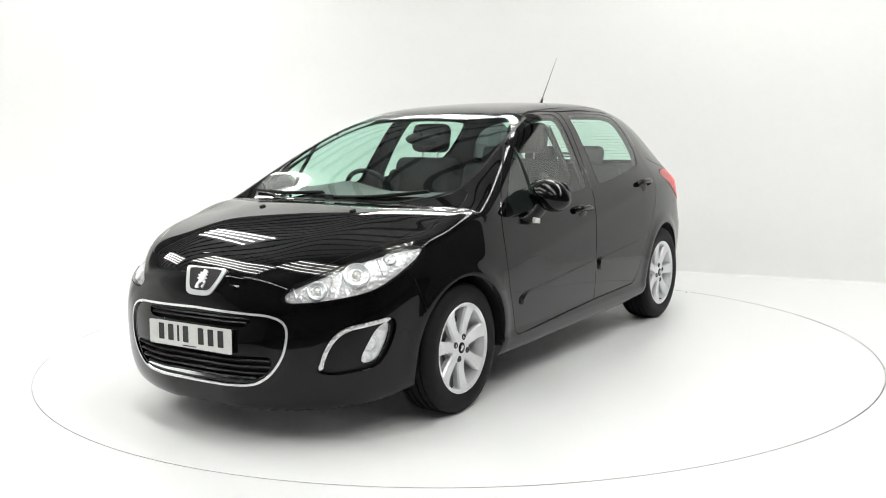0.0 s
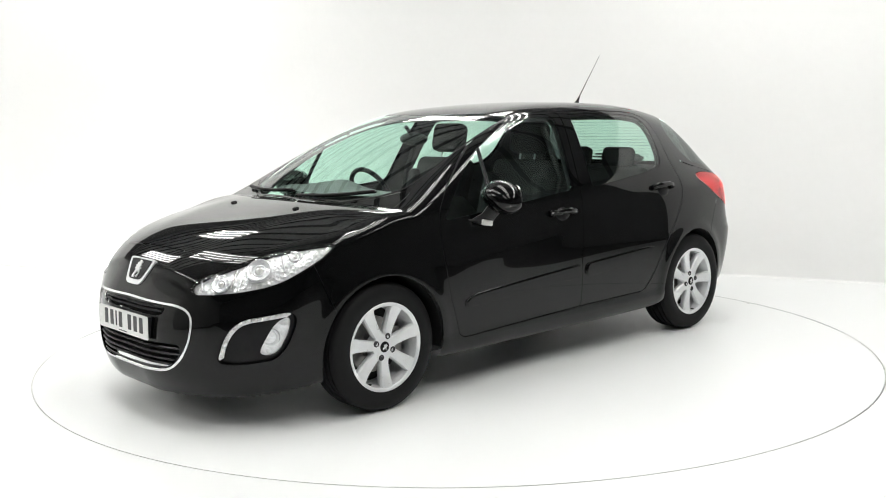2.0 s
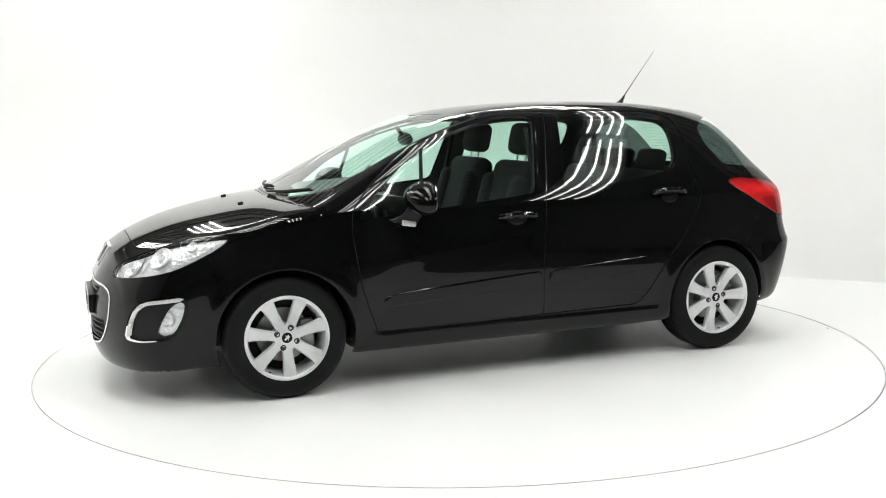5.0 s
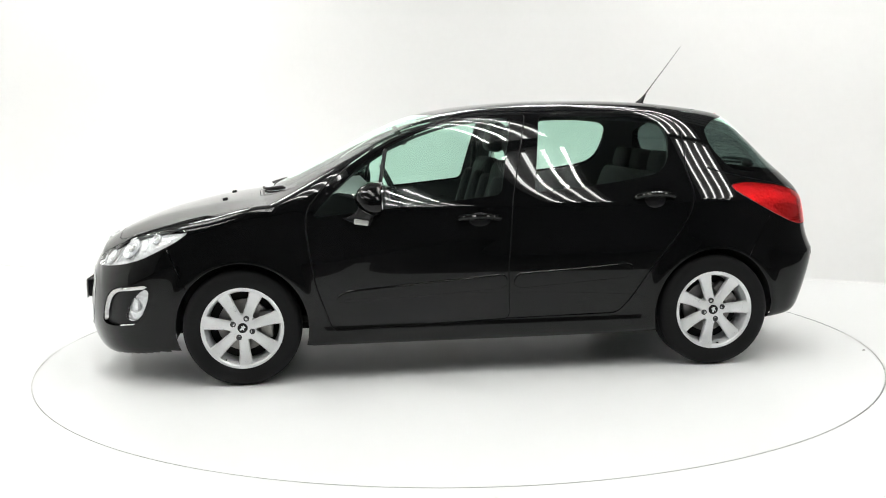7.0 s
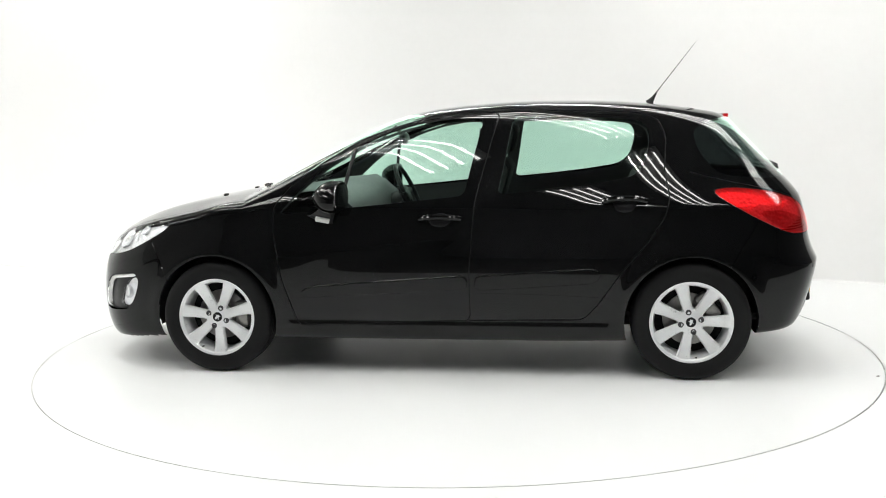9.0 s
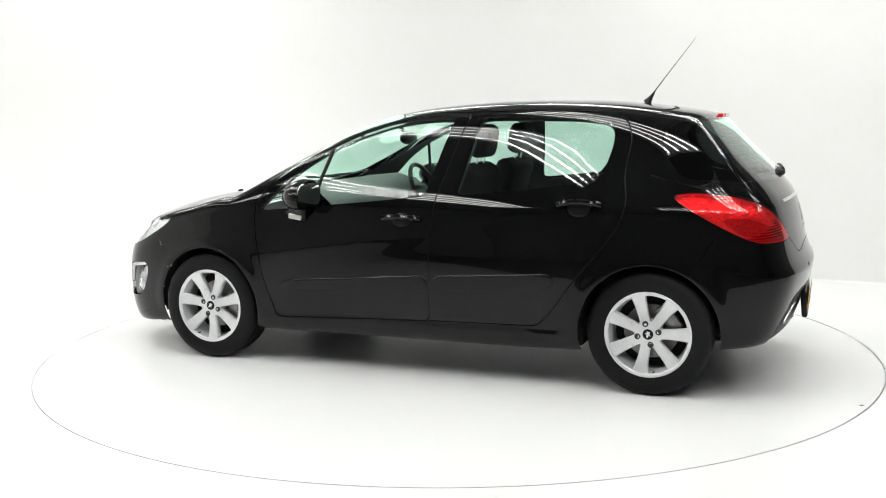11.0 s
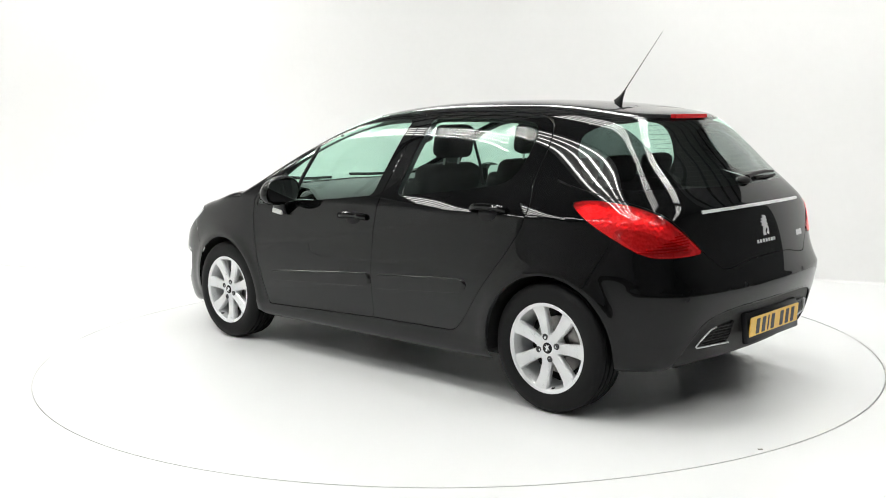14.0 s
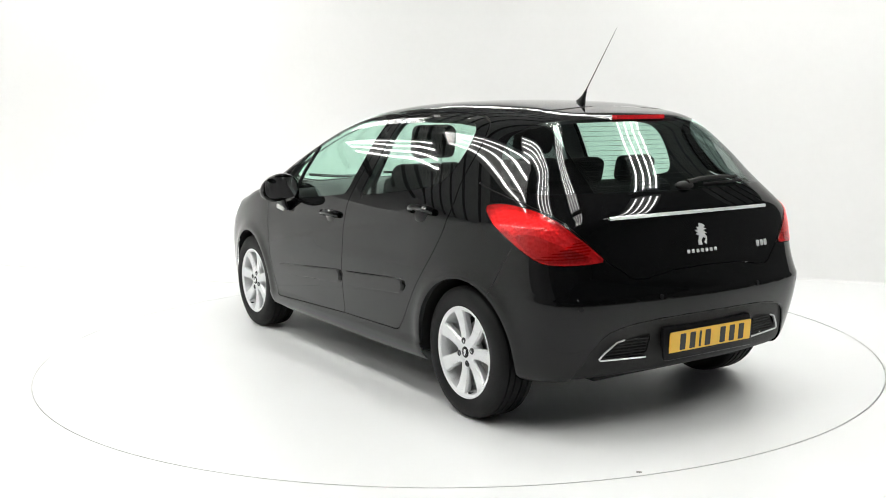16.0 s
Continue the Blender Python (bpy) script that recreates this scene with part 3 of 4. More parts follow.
# bonnet, tailgate and bumpers
BONNET = inside([(2.005, -0.2), (2.005, 0.0), (2.005, 0.269), (1.985, 0.47), (1.95, 0.545), (1.83, 0.625), (1.68, 0.71), (1.4, 0.748), (1.1, 0.742), (0.985, 0.71), (1.03, 0.655), (1.12, 0.56), (1.21, 0.39), (1.24, 0.0), (1.24, -0.2)], 1)
fore = lambda x, y, z, nx, ny, nz: (x > 0.9) & (z > 0.66) & (nz > 0.05)
shell.mark("seam", seen_top(BONNET), fore, -0.002, 0.002)
shell.mark("bonnet", seen_top(BONNET), fore)
GATE = inside([(-0.2, 0.738), (0.0, 0.738), (0.2, 0.732), (0.36, 0.706), (0.43, 0.708), (0.48, 0.75), (0.535, 0.785), (0.585, 0.84), (0.64, 0.89), (0.70, 0.96), (0.745, 1.03), (0.752, 1.10), (0.70, 1.22), (0.655, 1.29), (0.60, 1.36), (0.54, 1.40), (0.46, 1.43), (0.0, 1.46), (-0.2, 1.46)], 1)
aft = lambda x, y, z, nx, ny, nz: (x < -1.3) & ((nx < -0.03) | (z > 1.38))
shell.mark("seam", seen_end(GATE), aft, -0.002, 0.002)
shell.mark("tailgate", seen_end(GATE), aft)
edge_f = lambda p: (1.60 + 0.42 * (p[:, 2] - 0.55)) - p[:, 0]
shell.mark("seam", edge_f, lambda x, y, z, nx, ny, nz: (x > 1.4) & (y > 0.5) & (z > 0.5) & (z < 0.79), -0.0015, 0.0015)
shell.mark("front_bumper", edge_f, lambda x, y, z, nx, ny, nz: (x > 1.3) & ((z < 0.72) | (y < 0.45)))
edge_r = lambda p: p[:, 0] - (-1.53 - 0.60 * (p[:, 2] - 0.66))
shell.mark("seam", edge_r, lambda x, y, z, nx, ny, nz: (x < -1.4) & (y > 0.5) & (z > 0.6) & (z < 0.84), -0.0015, 0.0015)
shell.mark("rear_bumper", edge_r, lambda x, y, z, nx, ny, nz: (x < -1.3) & (z < 0.86))

# roof gutters
shell.mark("seam", lambda p: np.abs(p[:, 1]) - (0.525 - 0.03 * p[:, 0] ** 2), lambda x, y, z, nx, ny, nz: (z > 1.36) & (x < 0.05) & (x > -1.30) & (nz > 0.5), -0.0035, 0.0035)

# bumper details
GRILLE = inside([(-0.2, 0.592), (0.0, 0.592), (0.2, 0.588), (0.40, 0.582), (0.47, 0.562), (0.497, 0.52), (0.492, 0.45), (0.473, 0.389), (0.428, 0.323), (0.37, 0.280), (0.31, 0.263), (0.2, 0.258), (0.0, 0.256), (-0.2, 0.256)], 1)
nose = lambda x, y, z, nx, ny, nz: (x > 1.95) & (z < 0.66)
F = ("front_bumper",)
shell.mark("grille_trim", seen_end(GRILLE), nose, -0.010, 0.0, F)
SLOT = inside([(-0.2, 0.572), (0.0, 0.572), (0.2, 0.572), (0.33, 0.566), (0.30, 0.522), (0.0, 0.522), (-0.2, 0.522)], 1)
LOW = inside([(-0.2, 0.400), (0.0, 0.400), (0.435, 0.400), (0.41, 0.33), (0.35, 0.288), (0.0, 0.280), (-0.2, 0.280)], 1)
shell.mark("intake", seen_end(SLOT), nose, over=F)
shell.mark("intake", seen_end(LOW), nose, over=F)
shell.mark("grille_panel", seen_end(GRILLE), nose, None, -0.010, F)
FOGBOX = inside(front_corner([(2.09, 0.612, 0.330), (2.075, 0.641, 0.428), (2.044, 0.673, 0.494), (1.997, 0.713, 0.531), (1.80, 0.812, 0.556), (1.775, 0.819, 0.513), (1.818, 0.802, 0.405), (1.872, 0.779, 0.339), (2.027, 0.683, 0.320)]), 1)
FOG = inside(front_corner([(1.948, 0.748, 0.375), (1.908, 0.772, 0.455), (1.868, 0.790, 0.512), (1.800, 0.812, 0.536), (1.812, 0.808, 0.457), (1.862, 0.785, 0.363), (1.925, 0.758, 0.350)]), 1)
corner = lambda x, y, z, nx, ny, nz: (x > 1.6) & (y > 0.5) & (z < 0.62)
shell.mark("fog_lamp", seen_front_corner(FOG), corner, over=F)
shell.mark("fog_recess", seen_front_corner(FOGBOX), corner, over=F)
shell.mark("recess_rim", seen_front_corner(FOGBOX), corner, -0.021, -0.003, over=("fog_recess",))
over_slant = seen_front_corner(lambda u, z: (u + 1.04) * 0.62 + 0.335 - z)
shell.mark("running_light", over_slant, corner, over=("recess_rim",))
R = ("rear_bumper",)
SKIRT = inside([(-0.2, 0.532), (0.0, 0.532), (0.3, 0.528), (0.5, 0.505), (0.575, 0.465), (0.62, 0.40), (0.66, 0.32), (0.70, 0.1), (-0.2, 0.1)], 1)
VENT = inside([(0.325, 0.452), (0.355, 0.462), (0.50, 0.436), (0.555, 0.385), (0.57, 0.362), (0.50, 0.358), (0.33, 0.352)], 1)
tail = lambda x, y, z, nx, ny, nz: (x < -1.7) & (z < 0.6)
shell.mark("vent", seen_end(VENT), tail, over=R)
shell.mark("skirt", seen_end(SKIRT), tail, over=R)

shell.take("body_shell", ("body",), PAINT, car)
bonnet = shell.take("bonnet", ("bonnet",), PAINT, car)
front_bumper = shell.take("front_bumper", F, PAINT, car)
rear_bumper = shell.take("rear_bumper", R, PAINT, car)
tailgate = shell.take("tailgate", ("tailgate",), PAINT, car)
shell.take("panel_seam", ("seam",), SEAM, car, sink=0.006, label="dark gaps between the body panels")
shell.take("windscreen", ("windscreen",), GLASS, car, label="green tinted windscreen").visible_shadow = False
shell.take("screen_seal", ("screen_seal",), SATIN, car)
glass = shell.take("rear_window", ("back_glass",), GLASS, tailgate, label="green tinted wraparound rear window")
glass.visible_shadow = False
for s in (1, -1):
    shell.take("window_edge", ("back_edge",), DARK_GLASS, tailgate, s, label="dark tinted edge of the rear window")
shell.take("window_seal", ("back_seal",), PAINT, tailgate)
shell.take("grille_panel", ("grille_panel",), PAINT, front_bumper, sink=0.006)
shell.take("grille_trim", ("grille_trim",), CHROME, front_bumper, sink=-0.003, label="chrome trim round the grille")
shell.take("air_intake", ("intake",), SEAM, front_bumper, sink=0.035, label="dark air intake")
shell.take("lower_skirt", ("skirt",), PLASTIC, rear_bumper, sink=0.010, label="black grained plastic skirt")
DOORS, LAMPS = {}, {}
for s in (1, -1):
    d = DOORS["front", s] = shell.take("front_door", ("front_door", "strip_f"), PAINT, car, s, skirt=0.012)
    shell.take("rubbing_strip", ("strip_f",), PAINT, d, s, sink=-0.015, skirt=0.016, flare=0.009, label="black rubbing strip")
    shell.take("window_pane", ("front_window",), GLASS, d, s, label="green tinted door glass").visible_shadow = False
    shell.take("window_seal", ("front_window_seal",), PAINT, d, s, sink=0.002)
    d = DOORS["rear", s] = shell.take("rear_door", ("rear_door", "strip_r"), PAINT, car, s, skirt=0.012)
    shell.take("rubbing_strip", ("strip_r",), PAINT, d, s, sink=-0.015, skirt=0.016, flare=0.009, label="black rubbing strip")
    shell.take("window_pane", ("rear_window",), GLASS, d, s, label="green tinted door glass").visible_shadow = False
    shell.take("window_seal", ("rear_window_seal",), PAINT, d, s, sink=0.002)
    lamp_f = shell.take("headlamp", ("headlamp",), LENS, car, s, label="clear swept-back headlamp")
    lamp_f.visible_shadow = False
    shell.take("reflector", ("headlamp",), REFLECTOR, lamp_f, s, sink=0.024)
    LAMPS[s] = lamp_f
    rear_lamp = shell.take("tail_lamp", ("tail_lamp",), RED_LENS, car, s, sink=-0.004, label="glossy red tail lamp")
    deep = shell.take("deep_lens", ("lamp_deep",), DEEP_LENS, rear_lamp, s, sink=-0.004, label="deep red lower lens")
    rear_lamp.visible_shadow = deep.visible_shadow = False
    shell.take("lamp_facets", ("tail_lamp", "lamp_deep"), REFLECTOR, rear_lamp, s, sink=0.018, skirt=-0.020, label="bright facets behind the red lens")
    for k in range(7):
        pts = []
        for t in np.linspace(0, 1, 7):
            y, z = (0.80 - 0.025 * k) * (1 - t) + (0.62 - 0.008 * k) * t, 0.80 + 0.014 * k + 0.012 * t
            ray = np.linspace(-2.3, -1.2, 500)
            p = np.stack([ray, 0 * ray + y * s, 0 * ray + z], -1)
            i = int(np.argmax(body(p) < 0))
            pts.append(p[i] + np.array([0.010, 0, 0]))
        part("lens_rib", tube(bmesh.new(), pts, 0.003, 6), RED_DEEP, rear_lamp, "deep red rib")
    shell.take("fog_recess", ("fog_recess", "recess_rim"), SATIN, front_bumper, s, sink=0.022)
    shell.take("running_light", ("running_light",), REFLECTOR, front_bumper, s, sink=0.006, skirt=0.014, label="bright strip of running lights")
    fog = shell.take("fog_lamp", ("fog_lamp",), LENS, front_bumper, s, sink=0.014, label="clear fog lamp")
    fog.visible_shadow = False
    shell.take("fog_reflector", ("fog_lamp",), REFLECTOR, fog, s, sink=0.032)
    shell.take("vent", ("vent",), SEAM, rear_bumper, s, sink=0.02)


def build_wheel():
    """A seven-spoke alloy wheel; its outer face looks along y."""
    wheel = new("wheel")
    wheel.parent = car
    side = [(0.200, 0.088), (0.215, 0.096), (0.232, 0.100), (0.262, 0.105), (0.288, 0.100), (0.303, 0.092), (0.311, 0.082)]
    tread = []
    for y in (0.055, 0.02, -0.02, -0.055):
        tread += [(0.315, y + 0.006), (0.306, y + 0.004), (0.306, y - 0.004), (0.315, y - 0.006)]
    prof = side + tread + [(r, -y) for r, y in reversed(side)]
    part("tyre", lathe(bmesh.new(), prof, 72), RUBBER, wheel)
    rim = part("rim", lathe(bmesh.new(), [(0.2185, 0.088), (0.2215, 0.095), (0.218, 0.098), (0.207, 0.096), (0.200, 0.090), (0.197, 0.072), (0.190, 0.05), (0.186, -0.06), (0.20, -0.09)], 72), ALLOY, wheel, "seven-spoke silver alloy rim")
    bm = bmesh.new()
    for i in range(7):
        a = 2 * math.pi * i / 7 + math.pi / 2
        m = Matrix.Rotation(-a, 4, "Y")
        pts = []
        for r, w, y in ((0.045, 0.021, 0.084), (0.085, 0.021, 0.078), (0.13, 0.024, 0.079), (0.17, 0.028, 0.083), (0.206, 0.035, 0.092)):
            pts.append([m @ Vector((r, y - 0.010, -w - 0.006)), m @ Vector((r, y, -w)), m @ Vector((r, y + 0.002, 0)), m @ Vector((r, y, w)), m @ Vector((r, y - 0.010, w + 0.006)), m @ Vector((r, y - 0.035, w + 0.002)), m @ Vector((r, y - 0.035, -w - 0.002))])
        vs = [[bm.verts.new(p) for p in row] for row in pts]
        for j in range(4):
            for k in range(7):
                bm.faces.new((vs[j][k], vs[j + 1][k], vs[j + 1][(k + 1) % 7], vs[j][(k + 1) % 7]))
        bm.faces.new(vs[-1])
    bmesh.ops.recalc_face_normals(bm, faces=bm.faces)
    part("spokes", bm, ALLOY, rim)
    part("hub", lathe(bmesh.new(), [(0.0, 0.084), (0.05, 0.084), (0.066, 0.080), (0.072, 0.070), (0.072, 0.03)], 40), ALLOY, rim)
    part("centre_cap", lathe(bmesh.new(), [(0.0, 0.0875), (0.024, 0.0875), (0.027, 0.0855), (0.027, 0.08)], 28), SATIN, wheel, "black centre cap")
    bm = slab(bmesh.new(), [(-0.012, -0.014), (-0.004, -0.004), (0.004, -0.016), (0.012, -0.012), (0.006, 0.0), (0.013, 0.010), (0.004, 0.008), (0.0, 0.017), (-0.007, 0.011), (-0.014, 0.012), (-0.008, 0.001)], 0.001, pose(0, 0.0885, 0))
    part("cap_badge", bm, BRUSHED, wheel)
    for i in range(4):
        a = math.pi / 2 * i
        at = pose(0.054 * math.cos(a), 0, 0.054 * math.sin(a))
        part("wheel_bolt", lathe(bmesh.new(), [(0.0, 0.084), (0.008, 0.084), (0.009, 0.0875), (0.0125, 0.0875), (0.0135, 0.085), (0.0155, 0.0848), (0.0155, 0.08)], 18, at), BEAM, wheel)
    part("brake_disc", lathe(bmesh.new(), [(0.0, 0.0), (0.07, 0.0), (0.075, -0.01), (0.140, -0.01), (0.140, -0.03), (0.0, -0.03)], 40), STEEL, wheel)
    part("backing", lathe(bmesh.new(), [(0.0, -0.04), (0.2, -0.04)], 40), SEAM, wheel)
    part("caliper", bx((0.07, 0.06, 0.15), (-0.11, 0.0, 0.05), 0.012, 2, (0, 25, 0)), STEEL, wheel)
    part("tyre_valve", tube(bmesh.new(), [(0.02, 0.06, -0.198), (0.02, 0.088, -0.192)], 0.0045, 8), SATIN, wheel)
    return wheel


wheel = build_wheel()
wheel.matrix_basis = pose(1.304, 0.765, 0.315, 0, -22.7, 0)
copy_thing(wheel, pose(-1.304, 0.762, 0.315, 0, 14.7, 0))
copy_thing(wheel, pose(1.304, -0.765, 0.315, 0, 31, 180))
copy_thing(wheel, pose(-1.304, -0.762, 0.315, 0, 8, 180))
def build_liner(x, s):
    """The dark arch lining over a wheel, open below."""
    bm = bmesh.new()
    prof = [(0.351, 0.875), (0.358, 0.72), (0.358, 0.50)]
    rows = []
    for i in range(29):
        a = radians(-9 + 198 * i / 28)
        reach = np.linspace(0.60, 0.92, 161)
        at = np.stack([0 * reach + x + 0.351 * math.cos(a), reach, 0 * reach + 0.315 + 0.351 * math.sin(a)], -1)
        skin = float(reach[body(at) < 0].max(initial=0.70)) - 0.006
        rows.append([bm.verts.new((x + r * math.cos(a), min(y, skin) * s, 0.315 + r * math.sin(a))) for r, y in prof])
    for a, b in zip(rows, rows[1:]):
        for k in (0, 1):
            bm.faces.new((a[k], b[k], b[k + 1], a[k + 1]))
    bm.faces.new([r[2] for r in rows])
    part("wheel_liner", bm, PLASTIC, car)


for x in (1.304, -1.304):
    for s in (1, -1):
        build_liner(x, s)
part("underbody", bx((1.9, 1.5, 0.05), (0.0, 0, 0.23), 0.02), SEAM, car)
part("underbody", bx((3.7, 0.98, 0.05), (0.05, 0, 0.245), 0.02), SEAM, car)


# ---- details on the car ----
def meet(start, way, reach=1.2):
    """Where a line first meets the body, and the normal there."""
    start, way = np.array(start, float), np.array(way, float)
    s = np.linspace(0, reach, 600)
    p = start + s[:, None] * way
    k = int(np.argmax(body(p) < 0))
    q = p[k]
    g = slopes(body, q[None])[0]
    return Vector(q), Vector(g / np.linalg.norm(g))


def stand(at, normal, up=(0, 0, 1)):
    """A pose whose y axis looks along the normal and whose z axis looks up."""
    y = Vector(normal).normalized()
    x = y.cross(Vector(up)).normalized()
    z = x.cross(y)
    m = Matrix((x, y, z)).transposed().to_4x4()
    m.translation = at
    return m


def on_side(x, z, s=1):
    q, n = meet((x, 1.2 * s, z), (0, -s, 0))
    return stand(q, n)


def on_nose(y, z):
    q, n = meet((2.6, y, z), (-1, 0, 0))
    return stand(q, n)


def on_tail(y, z):
    q, n = meet((-2.5, y, z), (1, 0, 0))
    return stand(q, n)


def build_handle(door, x, z, s, lock):
    m = on_side(x, z, s)
    bm = bmesh.new()
    bmesh.ops.create_uvsphere(bm, u_segments=24, v_segments=12, radius=1.0, matrix=m @ pose(0.0, -0.012, -0.004) @ Matrix.Diagonal((0.084, 0.018, 0.052, 1)))
    part("handle_cup", bm, SATIN, door)
    bm = bmesh.new()
    pts = []
    for i in range(15):
        u = -1 + 2 * i / 14
        pts.append(m @ Vector((0.108 * u, 0.026 * (1 - abs(u) ** 3.5) + 0.004, 0.003 + 0.006 * (1 - u * u))))
    tube(bm, pts, 0.0175, 10)
    handle = part("handle", bm, PAINT, door, "black pull handle")
    if lock:
        bm = bmesh.new()
        disc(bm, 0.0085, 0.0, 16, m @ pose(-0.092 * s, 0.019, 0.004), 0.006)
        part("lock", bm, BRUSHED, handle)


def build_mirror(door, s):
    """The door mirror on its foot, with a clear side repeater."""
    bm = bmesh.new()
    bmesh.ops.create_uvsphere(bm, u_segments=32, v_segments=20, radius=1.0)
    for v in bm.verts:
        x, y, z = v.co
        # flat rear face, full front, flat underside
        x = max(x, -0.35) if x < 0 else x
        z = z * (0.92 if z < 0 else 1.0)
        w = 1 - 0.18 * max(0, -z)
        v.co = (x * 0.112 * w, y * 0.118, z * 0.088 - 0.02 * y)
    m = pose(0.585, 0.955 * s, 0.995, 0, 0, -8 * s)
    if s < 0:
        for v in bm.verts:
            v.co.y = -v.co.y
        bmesh.ops.reverse_faces(bm, faces=bm.faces)
    mirror = part("door_mirror", bm, PAINT, door, "gloss black door mirror", m, 50)
    bm = slab(bmesh.new(), rounded(0.20, 0.128, 0.05), 0.003, pose(-0.043, -0.002, 0.004, 0, 0, 90))
    part("mirror_glass", bm, MIRROR, mirror, "silvered mirror glass")
    foot = bmesh.new()
    rings = []
    for x, y, z, a, b in ((0.70, 0.855, 0.865, 0.075, 0.022), (0.675, 0.885, 0.872, 0.062, 0.022), (0.645, 0.912, 0.905, 0.045, 0.024), (0.62, 0.93, 0.945, 0.045, 0.03)):
        rings.append([foot.verts.new((x + a * math.cos(t), s * (y + b * math.sin(t)), z + 0.35 * a * math.cos(t))) for t in np.linspace(0, 2 * math.pi, 17)[:-1]])
    for a, b in zip(rings, rings[1:]):
        for k in range(16):
            foot.faces.new((a[k], a[(k + 1) % 16], b[(k + 1) % 16], b[k]))
    foot.faces.new(rings[0])
    foot.faces.new(rings[-1][::-1])
    bmesh.ops.recalc_face_normals(foot, faces=foot.faces)
    part("mirror_foot", foot, SATIN, door, "black mirror foot")
    part("side_repeater", bx((0.078, 0.018, 0.030), (0.662, 0.916 * s, 0.870), 0.006, 3, (0, -10, 6 * s)), BULB, door, "clear side repeater")
    # dark corner trim before the window, and the quarter light bar
    a, b = on_side(0.515, 1.242, s).translation, on_side(0.580, 0.935, s).translation
    bm = tube(bmesh.new(), [a, a.lerp(b, 0.5) + Vector((0, 0.012 * s, 0)), b], 0.011, 8)
    part("window_bar", bm, SATIN, door)


for s in (1, -1):
    build_handle(DOORS["front", s], 0.026, 0.868, s, s > 0)
    build_handle(DOORS["rear", s], -0.952, 0.955, s, False)
    build_mirror(DOORS["front", s], s)

# aerial
bm = tube(bmesh.new(), [(-1.137 - 0.261 * t, 0.0, 1.49 + 0.338 * t) for t in (0.10, 0.4, 0.7, 1.0)], 0.0030, 8, 0.0010)
aerial = part("aerial", bm, SATIN, car, "thin black roof aerial leaning back")
bm = lathe(bmesh.new(), [(0.0, 0.075), (0.006, 0.07), (0.010, 0.04), (0.020, 0.012), (0.027, 0.0), (0.0, -0.01)], 20)
part("aerial_base", bm, PLASTIC, aerial, "", stand((-1.135, 0, 1.476), (-0.55, 0, 0.83), (1, 0, 0)))


def build_plate(name, mat, m, label):
    """A number plate with seven characters shown as plain bars."""
    plate = part(name, slab(bmesh.new(), rounded(0.52, 0.111, 0.008), 0.004, m), mat, car, label)
    x = -0.205
    for w in (0.034, 0.034, 0.012, 0.034, 0.0, 0.034, 0.034, 0.034):
        step = 0.061 if w > 0.02 else 0.035
        if w:
            part("character_bar", slab(bmesh.new(), rounded(w, 0.074, 0.003, 2), 0.002, m @ pose(-x - step / 2 + 0.005, 0.0014, 0.006)), INK, plate)
        x += step
    part("maker_bar", slab(bmesh.new(), rounded(0.085, 0.004, 0.001, 1), 0.002, m @ pose(0.0, 0.0014, -0.046)), INK, plate)
    for sx in (-1, 1):
        part("plate_screw", disc(bmesh.new(), 0.006, 0.0022, 12, m @ pose(0.245 * sx, 0, -0.006), 0.003), mat, plate)
    return plate


build_plate("number_plate", PLATE_WHITE, stand((2.233, 0, 0.462), (1, 0, 0.02)), "white front number plate with black bars")
part("plate_holder", bx((0.05, 0.49, 0.10), (2.2025, 0, 0.462), 0.008), SATIN, front_bumper)
build_plate("number_plate", PLATE_YELLOW, stand((-2.040, 0, 0.406), (-1, 0, -0.09)), "yellow rear number plate with black bars")
part("plate_holder", bx((0.03, 0.56, 0.15), (-2.018, 0, 0.408), 0.012, 2, (0, 5, 0)), SATIN, rear_bumper)


def shape(bm, outline, depth, m, k=1.0, wide=1.0):
    return slab(bm, [(x * k * wide, z * k) for x, z in outline], depth, m)


BEAST = [(-0.30, -0.98), (-0.12, -0.80), (-0.30, -0.45), (-0.08, -0.30), (0.12, -0.62), (0.05, -0.98), (0.38, -0.98), (0.36, -0.60), (0.22, -0.15), (0.46, 0.02), (0.28, 0.14), (0.50, 0.38), (0.26, 0.40), (0.34, 0.66), (0.12, 0.66), (0.10, 0.98), (-0.16, 0.90), (-0.36, 0.70), (-0.20, 0.55), (-0.42, 0.42), (-0.18, 0.30), (-0.44, 0.02), (-0.22, 0.0), (-0.40, -0.30)]

# front emblem: a shield with a chrome rim
m = on_nose(0, 0.70) @ pose(0, 0.006, 0)
SHIELD = [(-0.118, 0.064), (0.118, 0.064), (0.126, 0.052), (0.085, -0.052), (0.066, -0.068), (0.04, -0.074), (-0.04, -0.074), (-0.066, -0.068), (-0.085, -0.052), (-0.126, 0.052)]
emblem = part("emblem", shape(bmesh.new(), soften(SHIELD, 2), 0.02, m), CHROME, front_bumper, "chrome-rimmed shield emblem with a plain silver shape")
part("emblem_field", shape(bmesh.new(), soften([(x * 0.80, z * 0.76 + 0.006) for x, z in SHIELD], 2), 0.004, m @ pose(0, 0.002, 0)), SATIN, emblem)
part("emblem_shape", shape(bmesh.new(), BEAST, 0.006, m @ pose(0, 0.006, 0.004), 0.047, 1.5), BRUSHED, emblem)
